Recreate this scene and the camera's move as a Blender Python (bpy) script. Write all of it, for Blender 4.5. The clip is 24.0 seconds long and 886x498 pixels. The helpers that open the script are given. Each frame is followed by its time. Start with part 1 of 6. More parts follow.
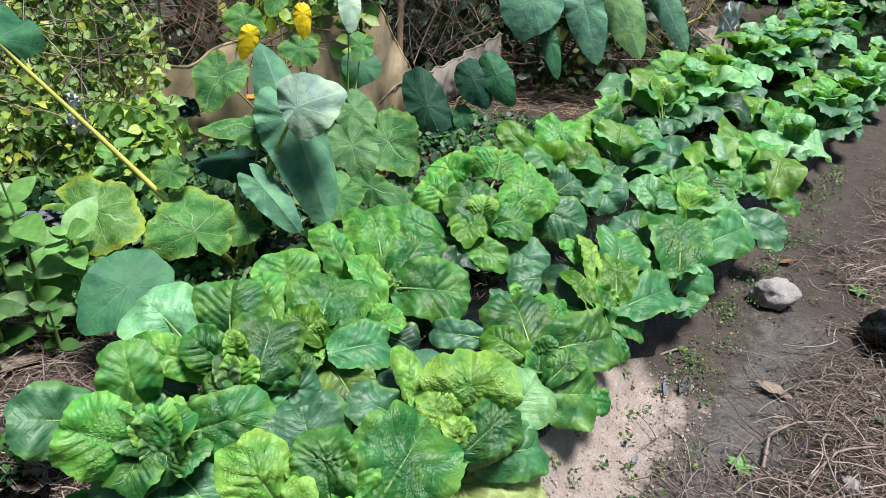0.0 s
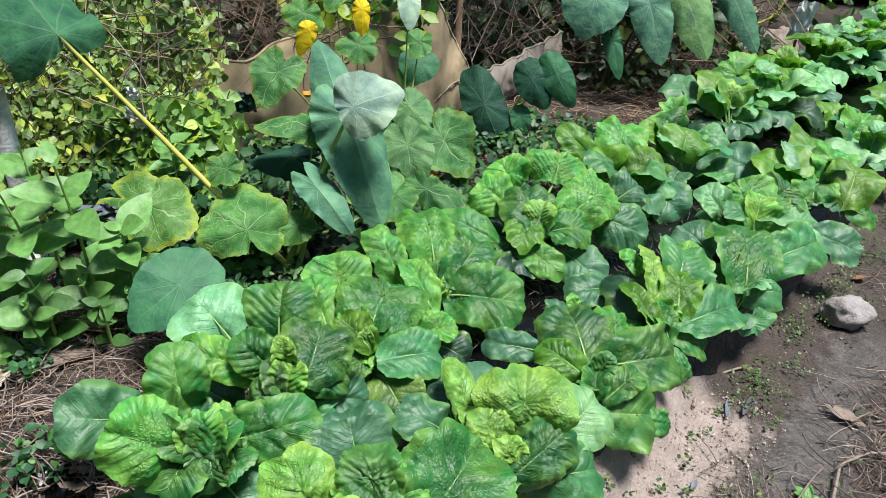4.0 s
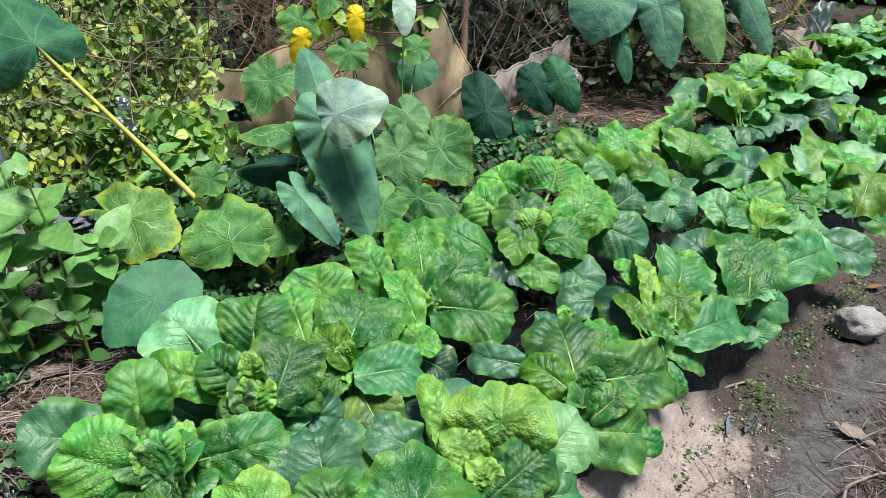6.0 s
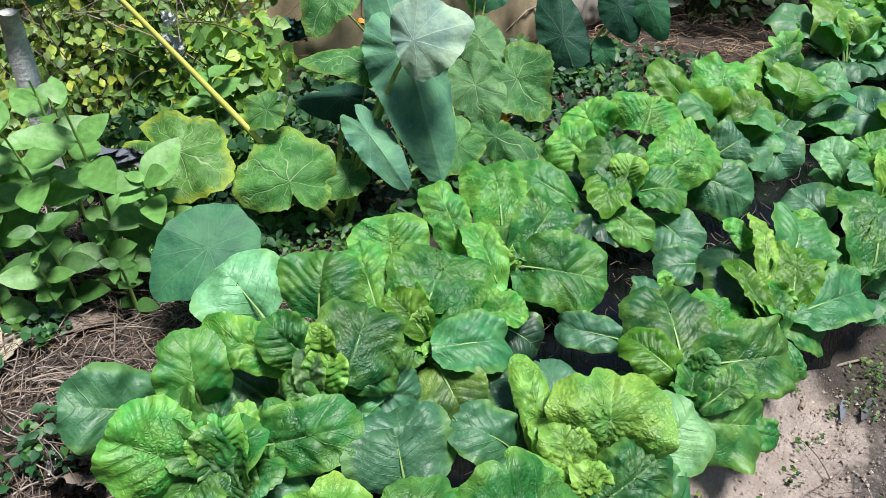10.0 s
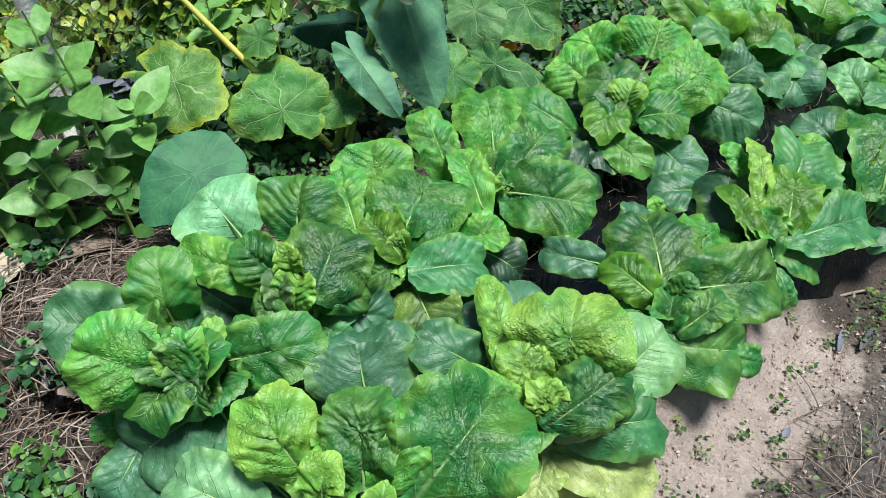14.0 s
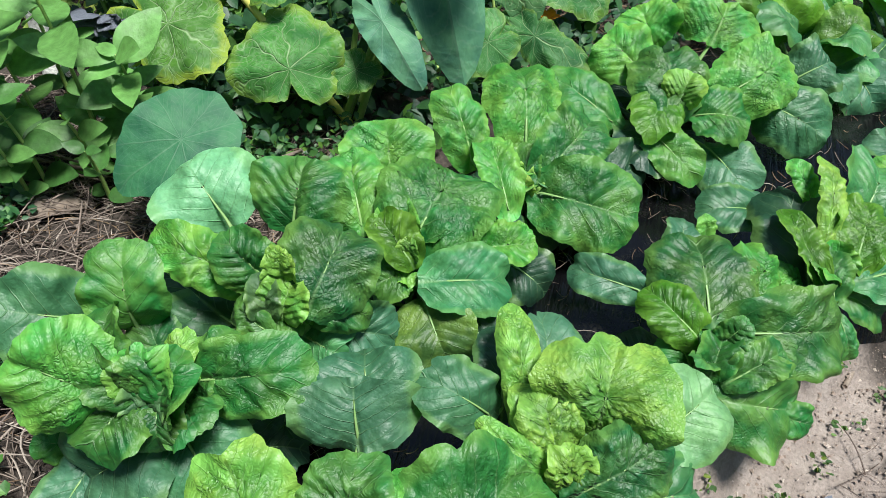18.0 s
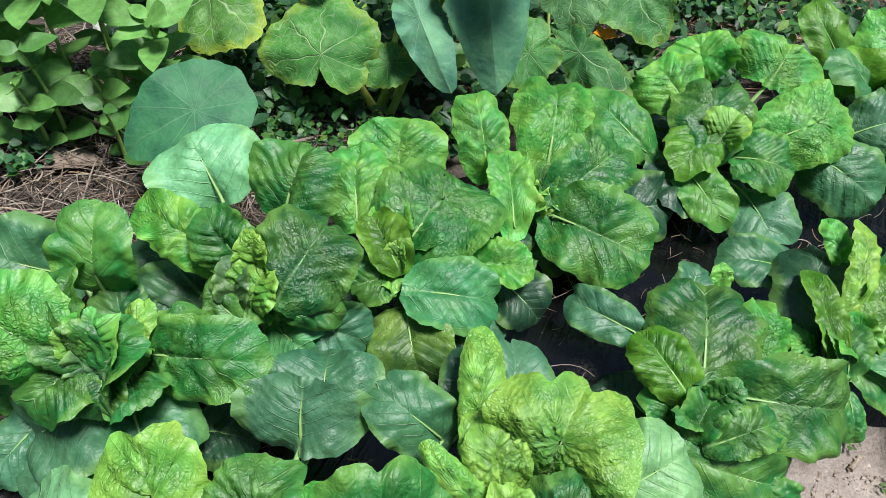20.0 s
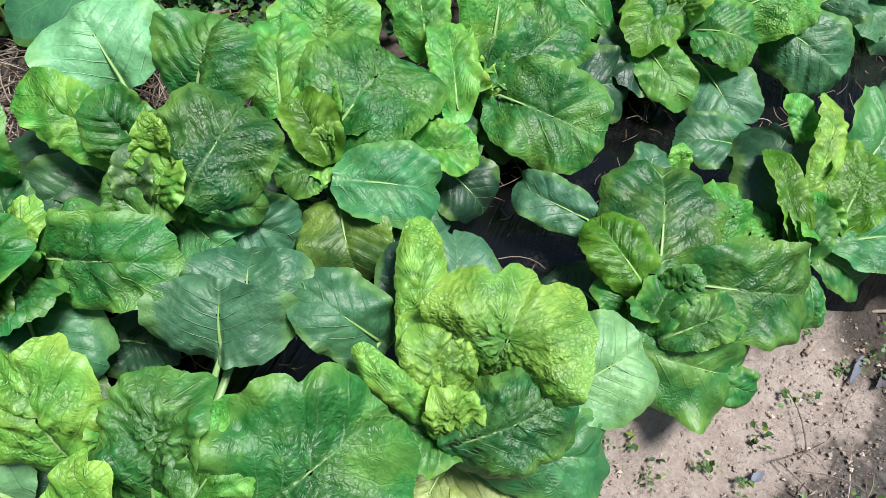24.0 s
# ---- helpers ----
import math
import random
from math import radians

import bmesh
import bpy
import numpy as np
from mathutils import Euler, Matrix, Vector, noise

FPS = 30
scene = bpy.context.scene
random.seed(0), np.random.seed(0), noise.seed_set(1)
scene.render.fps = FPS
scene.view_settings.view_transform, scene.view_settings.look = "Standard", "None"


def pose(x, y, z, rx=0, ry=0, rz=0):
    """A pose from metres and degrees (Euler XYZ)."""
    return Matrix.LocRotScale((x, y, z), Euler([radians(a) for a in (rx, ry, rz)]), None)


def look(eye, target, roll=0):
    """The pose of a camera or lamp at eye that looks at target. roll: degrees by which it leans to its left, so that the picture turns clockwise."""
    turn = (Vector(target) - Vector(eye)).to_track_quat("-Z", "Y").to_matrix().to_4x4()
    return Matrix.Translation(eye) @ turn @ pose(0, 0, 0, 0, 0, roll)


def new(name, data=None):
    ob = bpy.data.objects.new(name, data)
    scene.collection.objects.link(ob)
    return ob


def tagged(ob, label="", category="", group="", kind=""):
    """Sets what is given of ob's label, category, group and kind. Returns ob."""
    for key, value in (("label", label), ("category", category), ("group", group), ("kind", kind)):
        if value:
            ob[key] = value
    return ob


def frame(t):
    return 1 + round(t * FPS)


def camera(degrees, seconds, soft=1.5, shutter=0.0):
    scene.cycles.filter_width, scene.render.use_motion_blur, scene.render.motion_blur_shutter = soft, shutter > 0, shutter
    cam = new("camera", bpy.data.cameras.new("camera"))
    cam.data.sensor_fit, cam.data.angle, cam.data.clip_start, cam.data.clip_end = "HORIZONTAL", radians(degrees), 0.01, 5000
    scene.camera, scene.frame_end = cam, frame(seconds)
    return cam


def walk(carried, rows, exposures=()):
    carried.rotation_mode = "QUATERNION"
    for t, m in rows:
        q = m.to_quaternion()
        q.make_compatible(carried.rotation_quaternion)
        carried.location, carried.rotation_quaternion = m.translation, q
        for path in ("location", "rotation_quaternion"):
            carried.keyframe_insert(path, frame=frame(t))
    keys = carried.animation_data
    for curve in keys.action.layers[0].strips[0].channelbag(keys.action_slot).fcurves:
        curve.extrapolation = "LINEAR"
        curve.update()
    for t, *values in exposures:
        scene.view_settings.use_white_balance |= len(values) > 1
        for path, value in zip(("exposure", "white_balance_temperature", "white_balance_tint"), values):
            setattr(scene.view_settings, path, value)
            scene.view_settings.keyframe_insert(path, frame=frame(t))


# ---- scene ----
cam = camera(60.3, 24.0, soft=0.75)
PATH = [
    (0, (-0.025, 0.114, 1.593), (0.032, 1.845, 0.592), 2.9),
    (0.5, (-0.035, 0.122, 1.589), (0.01, 1.846, 0.577), 2.9),
    (1, (-0.039, 0.123, 1.589), (-0.006, 1.843, 0.569), 2.7),
    (1.5, (-0.035, 0.129, 1.588), (-0.01, 1.846, 0.564), 2.6),
    (2, (-0.057, 0.131, 1.585), (-0.039, 1.845, 0.556), 2.8),
    (2.5, (-0.09, 0.137, 1.584), (-0.083, 1.846, 0.545), 3.1),
    (4.5, (-0.019, 0.214, 1.582), (-0.116, 1.941, 0.578), 2.2),
    (5, (-0.001, 0.231, 1.577), (-0.116, 1.962, 0.582), 1.9),
    (5.5, (0.022, 0.232, 1.57), (-0.112, 1.963, 0.578), 1.4),
    (6, (0.069, 0.266, 1.56), (-0.072, 1.991, 0.558), 1.1),
    (6.5, (0.114, 0.284, 1.553), (-0.024, 2.006, 0.544), 0.9),
    (7, (0.133, 0.313, 1.549), (-0.005, 2.026, 0.527), -0.1),
    (7.5, (0.087, 0.371, 1.538), (-0.048, 2.067, 0.488), -0.4),
    (8, (0.053, 0.444, 1.518), (-0.083, 2.068, 0.358), -1.1),
    (8.5, (0.01, 0.466, 1.52), (-0.136, 2.084, 0.353), -1.2),
    (9, (-0.033, 0.479, 1.515), (-0.194, 2.094, 0.346), -0.4),
    (9.5, (-0.084, 0.497, 1.504), (-0.266, 2.109, 0.335), 1.5),
    (11.5, (-0.077, 0.534, 1.467), (-0.384, 2.068, 0.222), -1.2),
    (12, (0.002, 0.53, 1.466), (-0.309, 2.049, 0.203), -1.4),
    (12.5, (0.079, 0.509, 1.464), (-0.218, 2.018, 0.186), -1.2),
    (13, (0.093, 0.508, 1.458), (-0.209, 2.008, 0.171), -1.4),
    (13.5, (0.09, 0.512, 1.456), (-0.228, 2.006, 0.166), -1.6),
    (14, (0.089, 0.512, 1.453), (-0.249, 2.003, 0.164), -1.6),
    (14.5, (0.103, 0.506, 1.459), (-0.246, 1.996, 0.171), -1.8),
    (15, (0.12, 0.525, 1.447), (-0.239, 1.999, 0.144), -2.1),
    (15.5, (0.122, 0.519, 1.445), (-0.248, 1.985, 0.136), 0.1),
    (16, (0.113, 0.546, 1.434), (-0.249, 2.011, 0.121), 0.9),
    (16.5, (0.068, 0.623, 1.42), (-0.279, 2.093, 0.108), 0.0),
    (17, (0.01, 0.686, 1.411), (-0.309, 2.145, 0.081), 0.1),
    (17.5, (-0.031, 0.72, 1.399), (-0.316, 2.141, 0.02), 2.6),
    (19.5, (0.11, 0.85, 1.382), (-0.292, 2.208, -0.03), 8.5),
    (20, (0.099, 0.85, 1.374), (-0.362, 2.196, -0.031), 8.1),
    (20.5, (0.101, 0.846, 1.376), (-0.375, 2.186, -0.03), 7.8),
    (21, (0.126, 0.861, 1.376), (-0.35, 2.205, -0.027), 7.0),
    (21.5, (0.133, 0.861, 1.377), (-0.335, 2.219, -0.015), 6.7),
    (22, (0.137, 0.864, 1.378), (-0.324, 2.228, -0.011), 6.4),
    (22.5, (0.144, 0.868, 1.36), (-0.3, 2.232, -0.033), 6.5),
    (23, (0.172, 0.882, 1.352), (-0.248, 2.238, -0.057), 7.1),
    (23.5, (0.172, 0.905, 1.316), (-0.2, 2.21, -0.154), 8.4),
    (24, (0.107, 0.933, 1.273), (-0.151, 2.148, -0.295), 11.8),
]
walk(cam, [(t, look(eye, target, roll)) for t, eye, target, roll in PATH],
     [(0, 0.93, 6480, 9), (7, 0.90, 6480, 8), (12, 0.86, 6450, 6), (16, 0.82, 6420, 3), (20, 0.82, 6450, 4), (22, 0.84, 6500, 7), (24, 0.90, 6500, 7)])

# ---- light ----
world = bpy.data.worlds.new("sky")
scene.world = world
world.use_nodes = True
wn, wl = world.node_tree.nodes, world.node_tree.links
sky = wn.new("ShaderNodeTexSky")
sky.sky_type, sky.sun_disc = "NISHITA", False
sky.sun_elevation, sky.sun_rotation = radians(74), radians(121)
wn["Background"].inputs["Strength"].default_value = 0.060
wl.new(sky.outputs["Color"], wn["Background"].inputs["Color"])
sun = new("sun", bpy.data.lights.new("sun", "SUN"))
sun.data.energy, sun.data.angle, sun.data.color = 4.3, radians(15), (1.0, 0.98, 0.955)
sun.matrix_world = look((1.5, 1.1, 6.0), (0, 2, 0))

# ---- materials ----


def material(name, rough=0.6):
    m = bpy.data.materials.new(name)
    m.use_nodes = True
    n = m.node_tree.nodes
    n["Principled BSDF"].inputs["Roughness"].default_value = rough
    return m, n, m.node_tree.links, n["Principled BSDF"]


def ramp(n, l, source, stops):
    r = n.new("ShaderNodeValToRGB")
    while len(r.color_ramp.elements) < len(stops):
        r.color_ramp.elements.new(0.5)
    for e, (at, c) in zip(r.color_ramp.elements, stops):
        e.position, e.color = at, (*c, 1) if len(c) == 3 else c
    l.new(source, r.inputs[0])
    return r.outputs[0]


def noise_tex(n, l, vec, scale, detail=4, rough=0.55):
    t = n.new("ShaderNodeTexNoise")
    t.inputs["Scale"].default_value, t.inputs["Detail"].default_value, t.inputs["Roughness"].default_value = scale, detail, rough
    if vec is not None:
        l.new(vec, t.inputs["Vector"])
    return t.outputs["Fac"]


def calc(n, l, op, a, b=None, c=None):
    m = n.new("ShaderNodeMath")
    m.operation = op
    for i, v in enumerate((a, b, c)):
        if v is None:
            continue
        if isinstance(v, (int, float)):
            m.inputs[i].default_value = v
        else:
            l.new(v, m.inputs[i])
    return m.outputs[0]


def mix(n, l, fac, a, b, blend="MIX"):
    m = n.new("ShaderNodeMix")
    m.data_type, m.blend_type = "RGBA", blend
    for i, v in ((0, fac), (6, a), (7, b)):
        if isinstance(v, (int, float)):
            m.inputs[i].default_value = v
        elif isinstance(v, tuple):
            m.inputs[i].default_value = (*v, 1)
        else:
            l.new(v, m.inputs[i])
    return m.outputs[2]


def bump(n, l, height, strength, dist, normal=None):
    b = n.new("ShaderNodeBump")
    b.inputs["Strength"].default_value, b.inputs["Distance"].default_value = strength, dist
    l.new(height, b.inputs["Height"])
    if normal is not None:
        l.new(normal, b.inputs["Normal"])
    return b.outputs[0]


def leafy(n, l, bsdf, colour, amount):
    """Lets a share of the light through the blade."""
    tr = n.new("ShaderNodeBsdfTranslucent")
    warm = mix(n, l, 1.0, colour, (1.05, 1.25, 0.45), "MULTIPLY")
    l.new(warm, tr.inputs["Color"])
    ms = n.new("ShaderNodeMixShader")
    ms.inputs[0].default_value = amount
    l.new(bsdf.outputs[0], ms.inputs[1])
    l.new(tr.outputs[0], ms.inputs[2])
    l.new(ms.outputs[0], n["Material Output"].inputs["Surface"])


def mustard_material():
    """Crinkled brassica leaf: tint from the object's colour, yellowing from its alpha, pale midrib and side veins, and
    shade painted into the creases along a net of fine veins.
    """
    m, n, l, p = material("mustard_leaf", 0.40)
    tc, info, uv = n.new("ShaderNodeTexCoord"), n.new("ShaderNodeObjectInfo"), n.new("ShaderNodeSeparateXYZ")
    l.new(tc.outputs["UV"], uv.inputs[0])
    shift = n.new("ShaderNodeVectorMath")
    shift.operation = "ADD"
    l.new(tc.outputs["Object"], shift.inputs[0])
    l.new(info.outputs["Random"], shift.inputs[1])
    where = shift.outputs[0]
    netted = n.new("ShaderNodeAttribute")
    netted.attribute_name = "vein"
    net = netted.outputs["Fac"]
    across = calc(n, l, "ABSOLUTE", calc(n, l, "MULTIPLY_ADD", uv.outputs[0], 2.0, -1.0))
    along = uv.outputs[1]
    wob = noise_tex(n, l, where, 20, 2)
    lanes = calc(n, l, "MULTIPLY", calc(n, l, "ADD", calc(n, l, "MULTIPLY_ADD", across, -0.42, along), calc(n, l, "MULTIPLY_ADD", wob, 0.12, -0.06)), 5.6)
    side = calc(n, l, "ABSOLUTE", calc(n, l, "SUBTRACT", calc(n, l, "FRACT", calc(n, l, "ADD", lanes, info.outputs["Random"])), 0.5))
    thin = calc(n, l, "MULTIPLY_ADD", across, 22.0, 12.0)
    sidevein = calc(n, l, "SUBTRACT", 1.0, calc(n, l, "MINIMUM", calc(n, l, "MULTIPLY", side, thin), 1.0))
    sidevein = calc(n, l, "MULTIPLY", sidevein, calc(n, l, "MULTIPLY_ADD", across, -0.8, 1.0))
    rib = calc(n, l, "SUBTRACT", 1.0, calc(n, l, "MINIMUM", calc(n, l, "MULTIPLY", across, calc(n, l, "MULTIPLY_ADD", along, 26.0, 11.0)), 1.0))
    rib = calc(n, l, "MULTIPLY", rib, calc(n, l, "MULTIPLY_ADD", along, -0.7, 1.0))
    big, mid, fine = noise_tex(n, l, where, 15, 3), noise_tex(n, l, where, 34, 3), noise_tex(n, l, where, 130, 4)
    drift, swayed = n.new("ShaderNodeTexNoise"), n.new("ShaderNodeVectorMath")
    drift.inputs["Scale"].default_value, drift.inputs["Detail"].default_value = 60, 2
    l.new(where, drift.inputs["Vector"])
    swayed.operation = "MULTIPLY_ADD"
    l.new(drift.outputs["Color"], swayed.inputs[0])
    swayed.inputs[1].default_value = (0.020, 0.020, 0.020)
    l.new(where, swayed.inputs[2])
    vor = n.new("ShaderNodeTexVoronoi")
    vor.feature = "DISTANCE_TO_EDGE"
    vor.inputs["Scale"].default_value = 105
    l.new(swayed.outputs[0], vor.inputs["Vector"])
    small = calc(n, l, "SUBTRACT", 1.0, calc(n, l, "MINIMUM", calc(n, l, "MULTIPLY", vor.outputs["Distance"], 3.2), 1.0))
    crumple = calc(n, l, "MULTIPLY_ADD", calc(n, l, "MINIMUM", calc(n, l, "MULTIPLY", info.outputs["Alpha"], 1.7), 1.0), ramp(n, l, noise_tex(n, l, where, 11, 2), [(0.42, (0, 0, 0)), (0.64, (1, 1, 1))]), 0.06)
    gold = calc(n, l, "MULTIPLY", ramp(n, l, big, [(0.40, (0, 0, 0)), (0.62, (1, 1, 1))]), info.outputs["Alpha"])
    col = mix(n, l, calc(n, l, "MULTIPLY", gold, 0.75), info.outputs["Color"], (0.33, 0.48, 0.065))
    col = mix(n, l, 1.0, col, ramp(n, l, mid, [(0.30, (0.78, 0.82, 0.82)), (0.72, (1.30, 1.24, 1.30))]), "MULTIPLY")
    col = mix(n, l, 1.0, col, ramp(n, l, fine, [(0.3, (0.86, 0.88, 0.86)), (0.7, (1.12, 1.10, 1.12))]), "MULTIPLY")
    # the next two mixes darken the creases: shade put into the colour
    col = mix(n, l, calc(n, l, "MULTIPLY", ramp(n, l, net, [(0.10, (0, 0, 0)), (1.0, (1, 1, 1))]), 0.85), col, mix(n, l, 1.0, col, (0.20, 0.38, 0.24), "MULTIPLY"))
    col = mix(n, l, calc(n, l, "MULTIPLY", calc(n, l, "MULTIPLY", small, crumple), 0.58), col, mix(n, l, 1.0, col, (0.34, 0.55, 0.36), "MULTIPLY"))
    col = mix(n, l, calc(n, l, "MULTIPLY", calc(n, l, "MAXIMUM", calc(n, l, "MULTIPLY", sidevein, 0.55), rib), 0.42), col, (0.27, 0.43, 0.19))
    rimmed = ramp(n, l, calc(n, l, "ADD", across, calc(n, l, "MULTIPLY_ADD", mid, 0.3, -0.15)), [(0.86, (0, 0, 0)), (1.05, (1, 1, 1))])
    col = mix(n, l, calc(n, l, "MULTIPLY", rimmed, 0.30), col, (0.22, 0.40, 0.07))
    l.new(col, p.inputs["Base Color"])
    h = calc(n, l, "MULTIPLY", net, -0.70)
    h = calc(n, l, "ADD", h, calc(n, l, "MULTIPLY", calc(n, l, "MULTIPLY", small, crumple), -0.16))
    h = calc(n, l, "ADD", h, calc(n, l, "MULTIPLY", sidevein, -0.12))
    h = calc(n, l, "ADD", h, calc(n, l, "MULTIPLY", mid, 0.50))
    h = calc(n, l, "ADD", h, calc(n, l, "MULTIPLY", fine, 0.07))
    p.inputs["Specular IOR Level"].default_value = 0.68
    l.new(bump(n, l, h, 1.0, 0.0085), p.inputs["Normal"])
    l.new(ramp(n, l, mid, [(0.3, (0.45, 0.45, 0.45)), (0.7, (0.60, 0.60, 0.60))]), p.inputs["Roughness"])
    leafy(n, l, p, col, 0.26)
    return m


def broad_material(name, rays, mottled, gloss):
    """Blade about its stalk: veins fan out from it; UV x is the turn about it, y the way to the rim. The alpha of the object's colour whitens the veins of taro and yellows the rim of pumpkin."""
    m, n, l, p = material(name, gloss)
    tc, info, uv = n.new("ShaderNodeTexCoord"), n.new("ShaderNodeObjectInfo"), n.new("ShaderNodeSeparateXYZ")
    l.new(tc.outputs["UV"], uv.inputs[0])
    shift = n.new("ShaderNodeVectorMath")
    shift.operation = "ADD"
    l.new(tc.outputs["Object"], shift.inputs[0])
    l.new(info.outputs["Random"], shift.inputs[1])
    where = shift.outputs[0]
    turn, out = uv.outputs[0], uv.outputs[1]
    wob, drift = noise_tex(n, l, where, 30, 2), noise_tex(n, l, where, 13, 1)
    bent = calc(n, l, "ADD", turn, calc(n, l, "MULTIPLY", calc(n, l, "SUBTRACT", drift, 0.5), 0.20 if mottled else 0.03))
    saw = calc(n, l, "ABSOLUTE", calc(n, l, "SUBTRACT", calc(n, l, "FRACT", calc(n, l, "ADD", calc(n, l, "MULTIPLY", bent, float(rays)), 0.5)), 0.5))
    thin = calc(n, l, "MULTIPLY", saw, calc(n, l, "ADD", out, 0.06))
    ray = calc(n, l, "SUBTRACT", 1.0, calc(n, l, "MINIMUM", calc(n, l, "MULTIPLY", thin, 45.0 if mottled else 30.0), 1.0))
    ray = calc(n, l, "MULTIPLY", ray, calc(n, l, "MULTIPLY_ADD", out, -0.7, 1.0))
    fan = calc(n, l, "ADD", calc(n, l, "MULTIPLY_ADD", saw, -0.9, out), calc(n, l, "MULTIPLY", wob, 0.16))
    sec = calc(n, l, "ABSOLUTE", calc(n, l, "SUBTRACT", calc(n, l, "FRACT", calc(n, l, "MULTIPLY", fan, 6.0)), 0.5))
    second = calc(n, l, "SUBTRACT", 1.0, calc(n, l, "MINIMUM", calc(n, l, "MULTIPLY", sec, 10.0), 1.0))
    vein = calc(n, l, "MAXIMUM", ray, calc(n, l, "MULTIPLY", second, 0.35))
    patches, fine = noise_tex(n, l, where, 14, 3), noise_tex(n, l, where, 90, 3)
    col = mix(n, l, 1.0, info.outputs["Color"], ramp(n, l, patches, [(0.3, (0.58, 0.66, 0.70)), (0.7, (1.4, 1.28, 1.05))]), "MULTIPLY")
    if mottled:
        vor = n.new("ShaderNodeTexVoronoi")
        vor.feature = "DISTANCE_TO_EDGE"
        vor.inputs["Scale"].default_value = 48
        bend = n.new("ShaderNodeVectorMath")
        bend.operation = "MULTIPLY_ADD"
        tw = n.new("ShaderNodeTexNoise")
        tw.inputs["Scale"].default_value = 30
        l.new(where, tw.inputs["Vector"])
        l.new(tw.outputs["Color"], bend.inputs[0])
        bend.inputs[1].default_value = (0.03, 0.03, 0.03)
        l.new(where, bend.inputs[2])
        l.new(bend.outputs[0], vor.inputs["Vector"])
        net = calc(n, l, "SUBTRACT", 1.0, calc(n, l, "MINIMUM", calc(n, l, "MULTIPLY", vor.outputs["Distance"], 6.0), 1.0))
        grey = calc(n, l, "MULTIPLY", ramp(n, l, patches, [(0.42, (0, 0, 0)), (0.62, (1, 1, 1))]), calc(n, l, "MAXIMUM", vein, calc(n, l, "MULTIPLY", net, 0.30)))
        col = mix(n, l, calc(n, l, "MULTIPLY", grey, calc(n, l, "MULTIPLY_ADD", info.outputs["Alpha"], 0.45, 0.45)), col, (0.42, 0.54, 0.36))
        rim = ramp(n, l, calc(n, l, "ADD", out, calc(n, l, "MULTIPLY_ADD", noise_tex(n, l, where, 24, 3), 0.55, -0.275)), [(0.80, (0, 0, 0)), (1.10, (1, 1, 1))])
        col = mix(n, l, calc(n, l, "MULTIPLY", calc(n, l, "MULTIPLY", rim, info.outputs["Alpha"]), 0.75), col, (0.34, 0.42, 0.05))
        col = mix(n, l, calc(n, l, "MULTIPLY", calc(n, l, "MAXIMUM", ray, calc(n, l, "MULTIPLY", second, 0.3)), 0.85), col, (0.42, 0.56, 0.30))
        h = calc(n, l, "ADD", calc(n, l, "MULTIPLY", net, -0.07), calc(n, l, "MULTIPLY", noise_tex(n, l, where, 26, 3), 1.2))
        h = calc(n, l, "ADD", h, calc(n, l, "MULTIPLY", vein, -0.5))
        l.new(bump(n, l, h, 0.9, 0.006), p.inputs["Normal"])
    else:
        pale = calc(n, l, "MULTIPLY", vein, calc(n, l, "MULTIPLY_ADD", info.outputs["Alpha"], 0.75, 0.07))
        col = mix(n, l, pale, col, (0.364, 0.448, 0.364))
        h = calc(n, l, "ADD", calc(n, l, "MULTIPLY", ray, 0.15), calc(n, l, "MULTIPLY", fine, 0.35))
        h = calc(n, l, "ADD", h, calc(n, l, "MULTIPLY", noise_tex(n, l, where, 24, 2), 1.2))
        l.new(bump(n, l, h, 0.8, 0.005), p.inputs["Normal"])
    l.new(col, p.inputs["Base Color"])
    p.inputs["Specular IOR Level"].default_value = 0.18
    leafy(n, l, p, col, 0.25 if mottled else 0.10)
    return m


def small_leaf_material():
    """Hedge and weed leaves: the tint wanders from leaf to leaf."""
    m, n, l, p = material("weed_leaf", 0.5)
    geo, tc, info = n.new("ShaderNodeNewGeometry"), n.new("ShaderNodeTexCoord"), n.new("ShaderNodeObjectInfo")
    tint = ramp(n, l, geo.outputs["Random Per Island"], [(0.0, (0.5, 0.62, 0.7)), (0.5, (1, 1, 1)), (0.85, (1.7, 1.45, 1.0)), (1.0, (2.6, 1.7, 0.9))])
    col = mix(n, l, 1.0, info.outputs["Color"], tint, "MULTIPLY")
    col = mix(n, l, 1.0, col, ramp(n, l, noise_tex(n, l, tc.outputs["Object"], 60, 3), [(0.3, (0.75, 0.75, 0.7)), (0.7, (1.2, 1.2, 1.2))]), "MULTIPLY")
    l.new(col, p.inputs["Base Color"])
    l.new(bump(n, l, noise_tex(n, l, tc.outputs["Object"], 160, 2), 0.4, 0.002), p.inputs["Normal"])
    leafy(n, l, p, col, 0.22)
    return m


def stalk_material(name, a, b, scale=60, rough=0.45):
    m, n, l, p = material(name, rough)
    tc = n.new("ShaderNodeTexCoord")
    f = noise_tex(n, l, tc.outputs["Object"], scale, 4)
    l.new(ramp(n, l, f, [(0.3, a), (0.7, b)]), p.inputs["Base Color"])
    l.new(bump(n, l, f, 0.4, 0.002), p.inputs["Normal"])
    return m


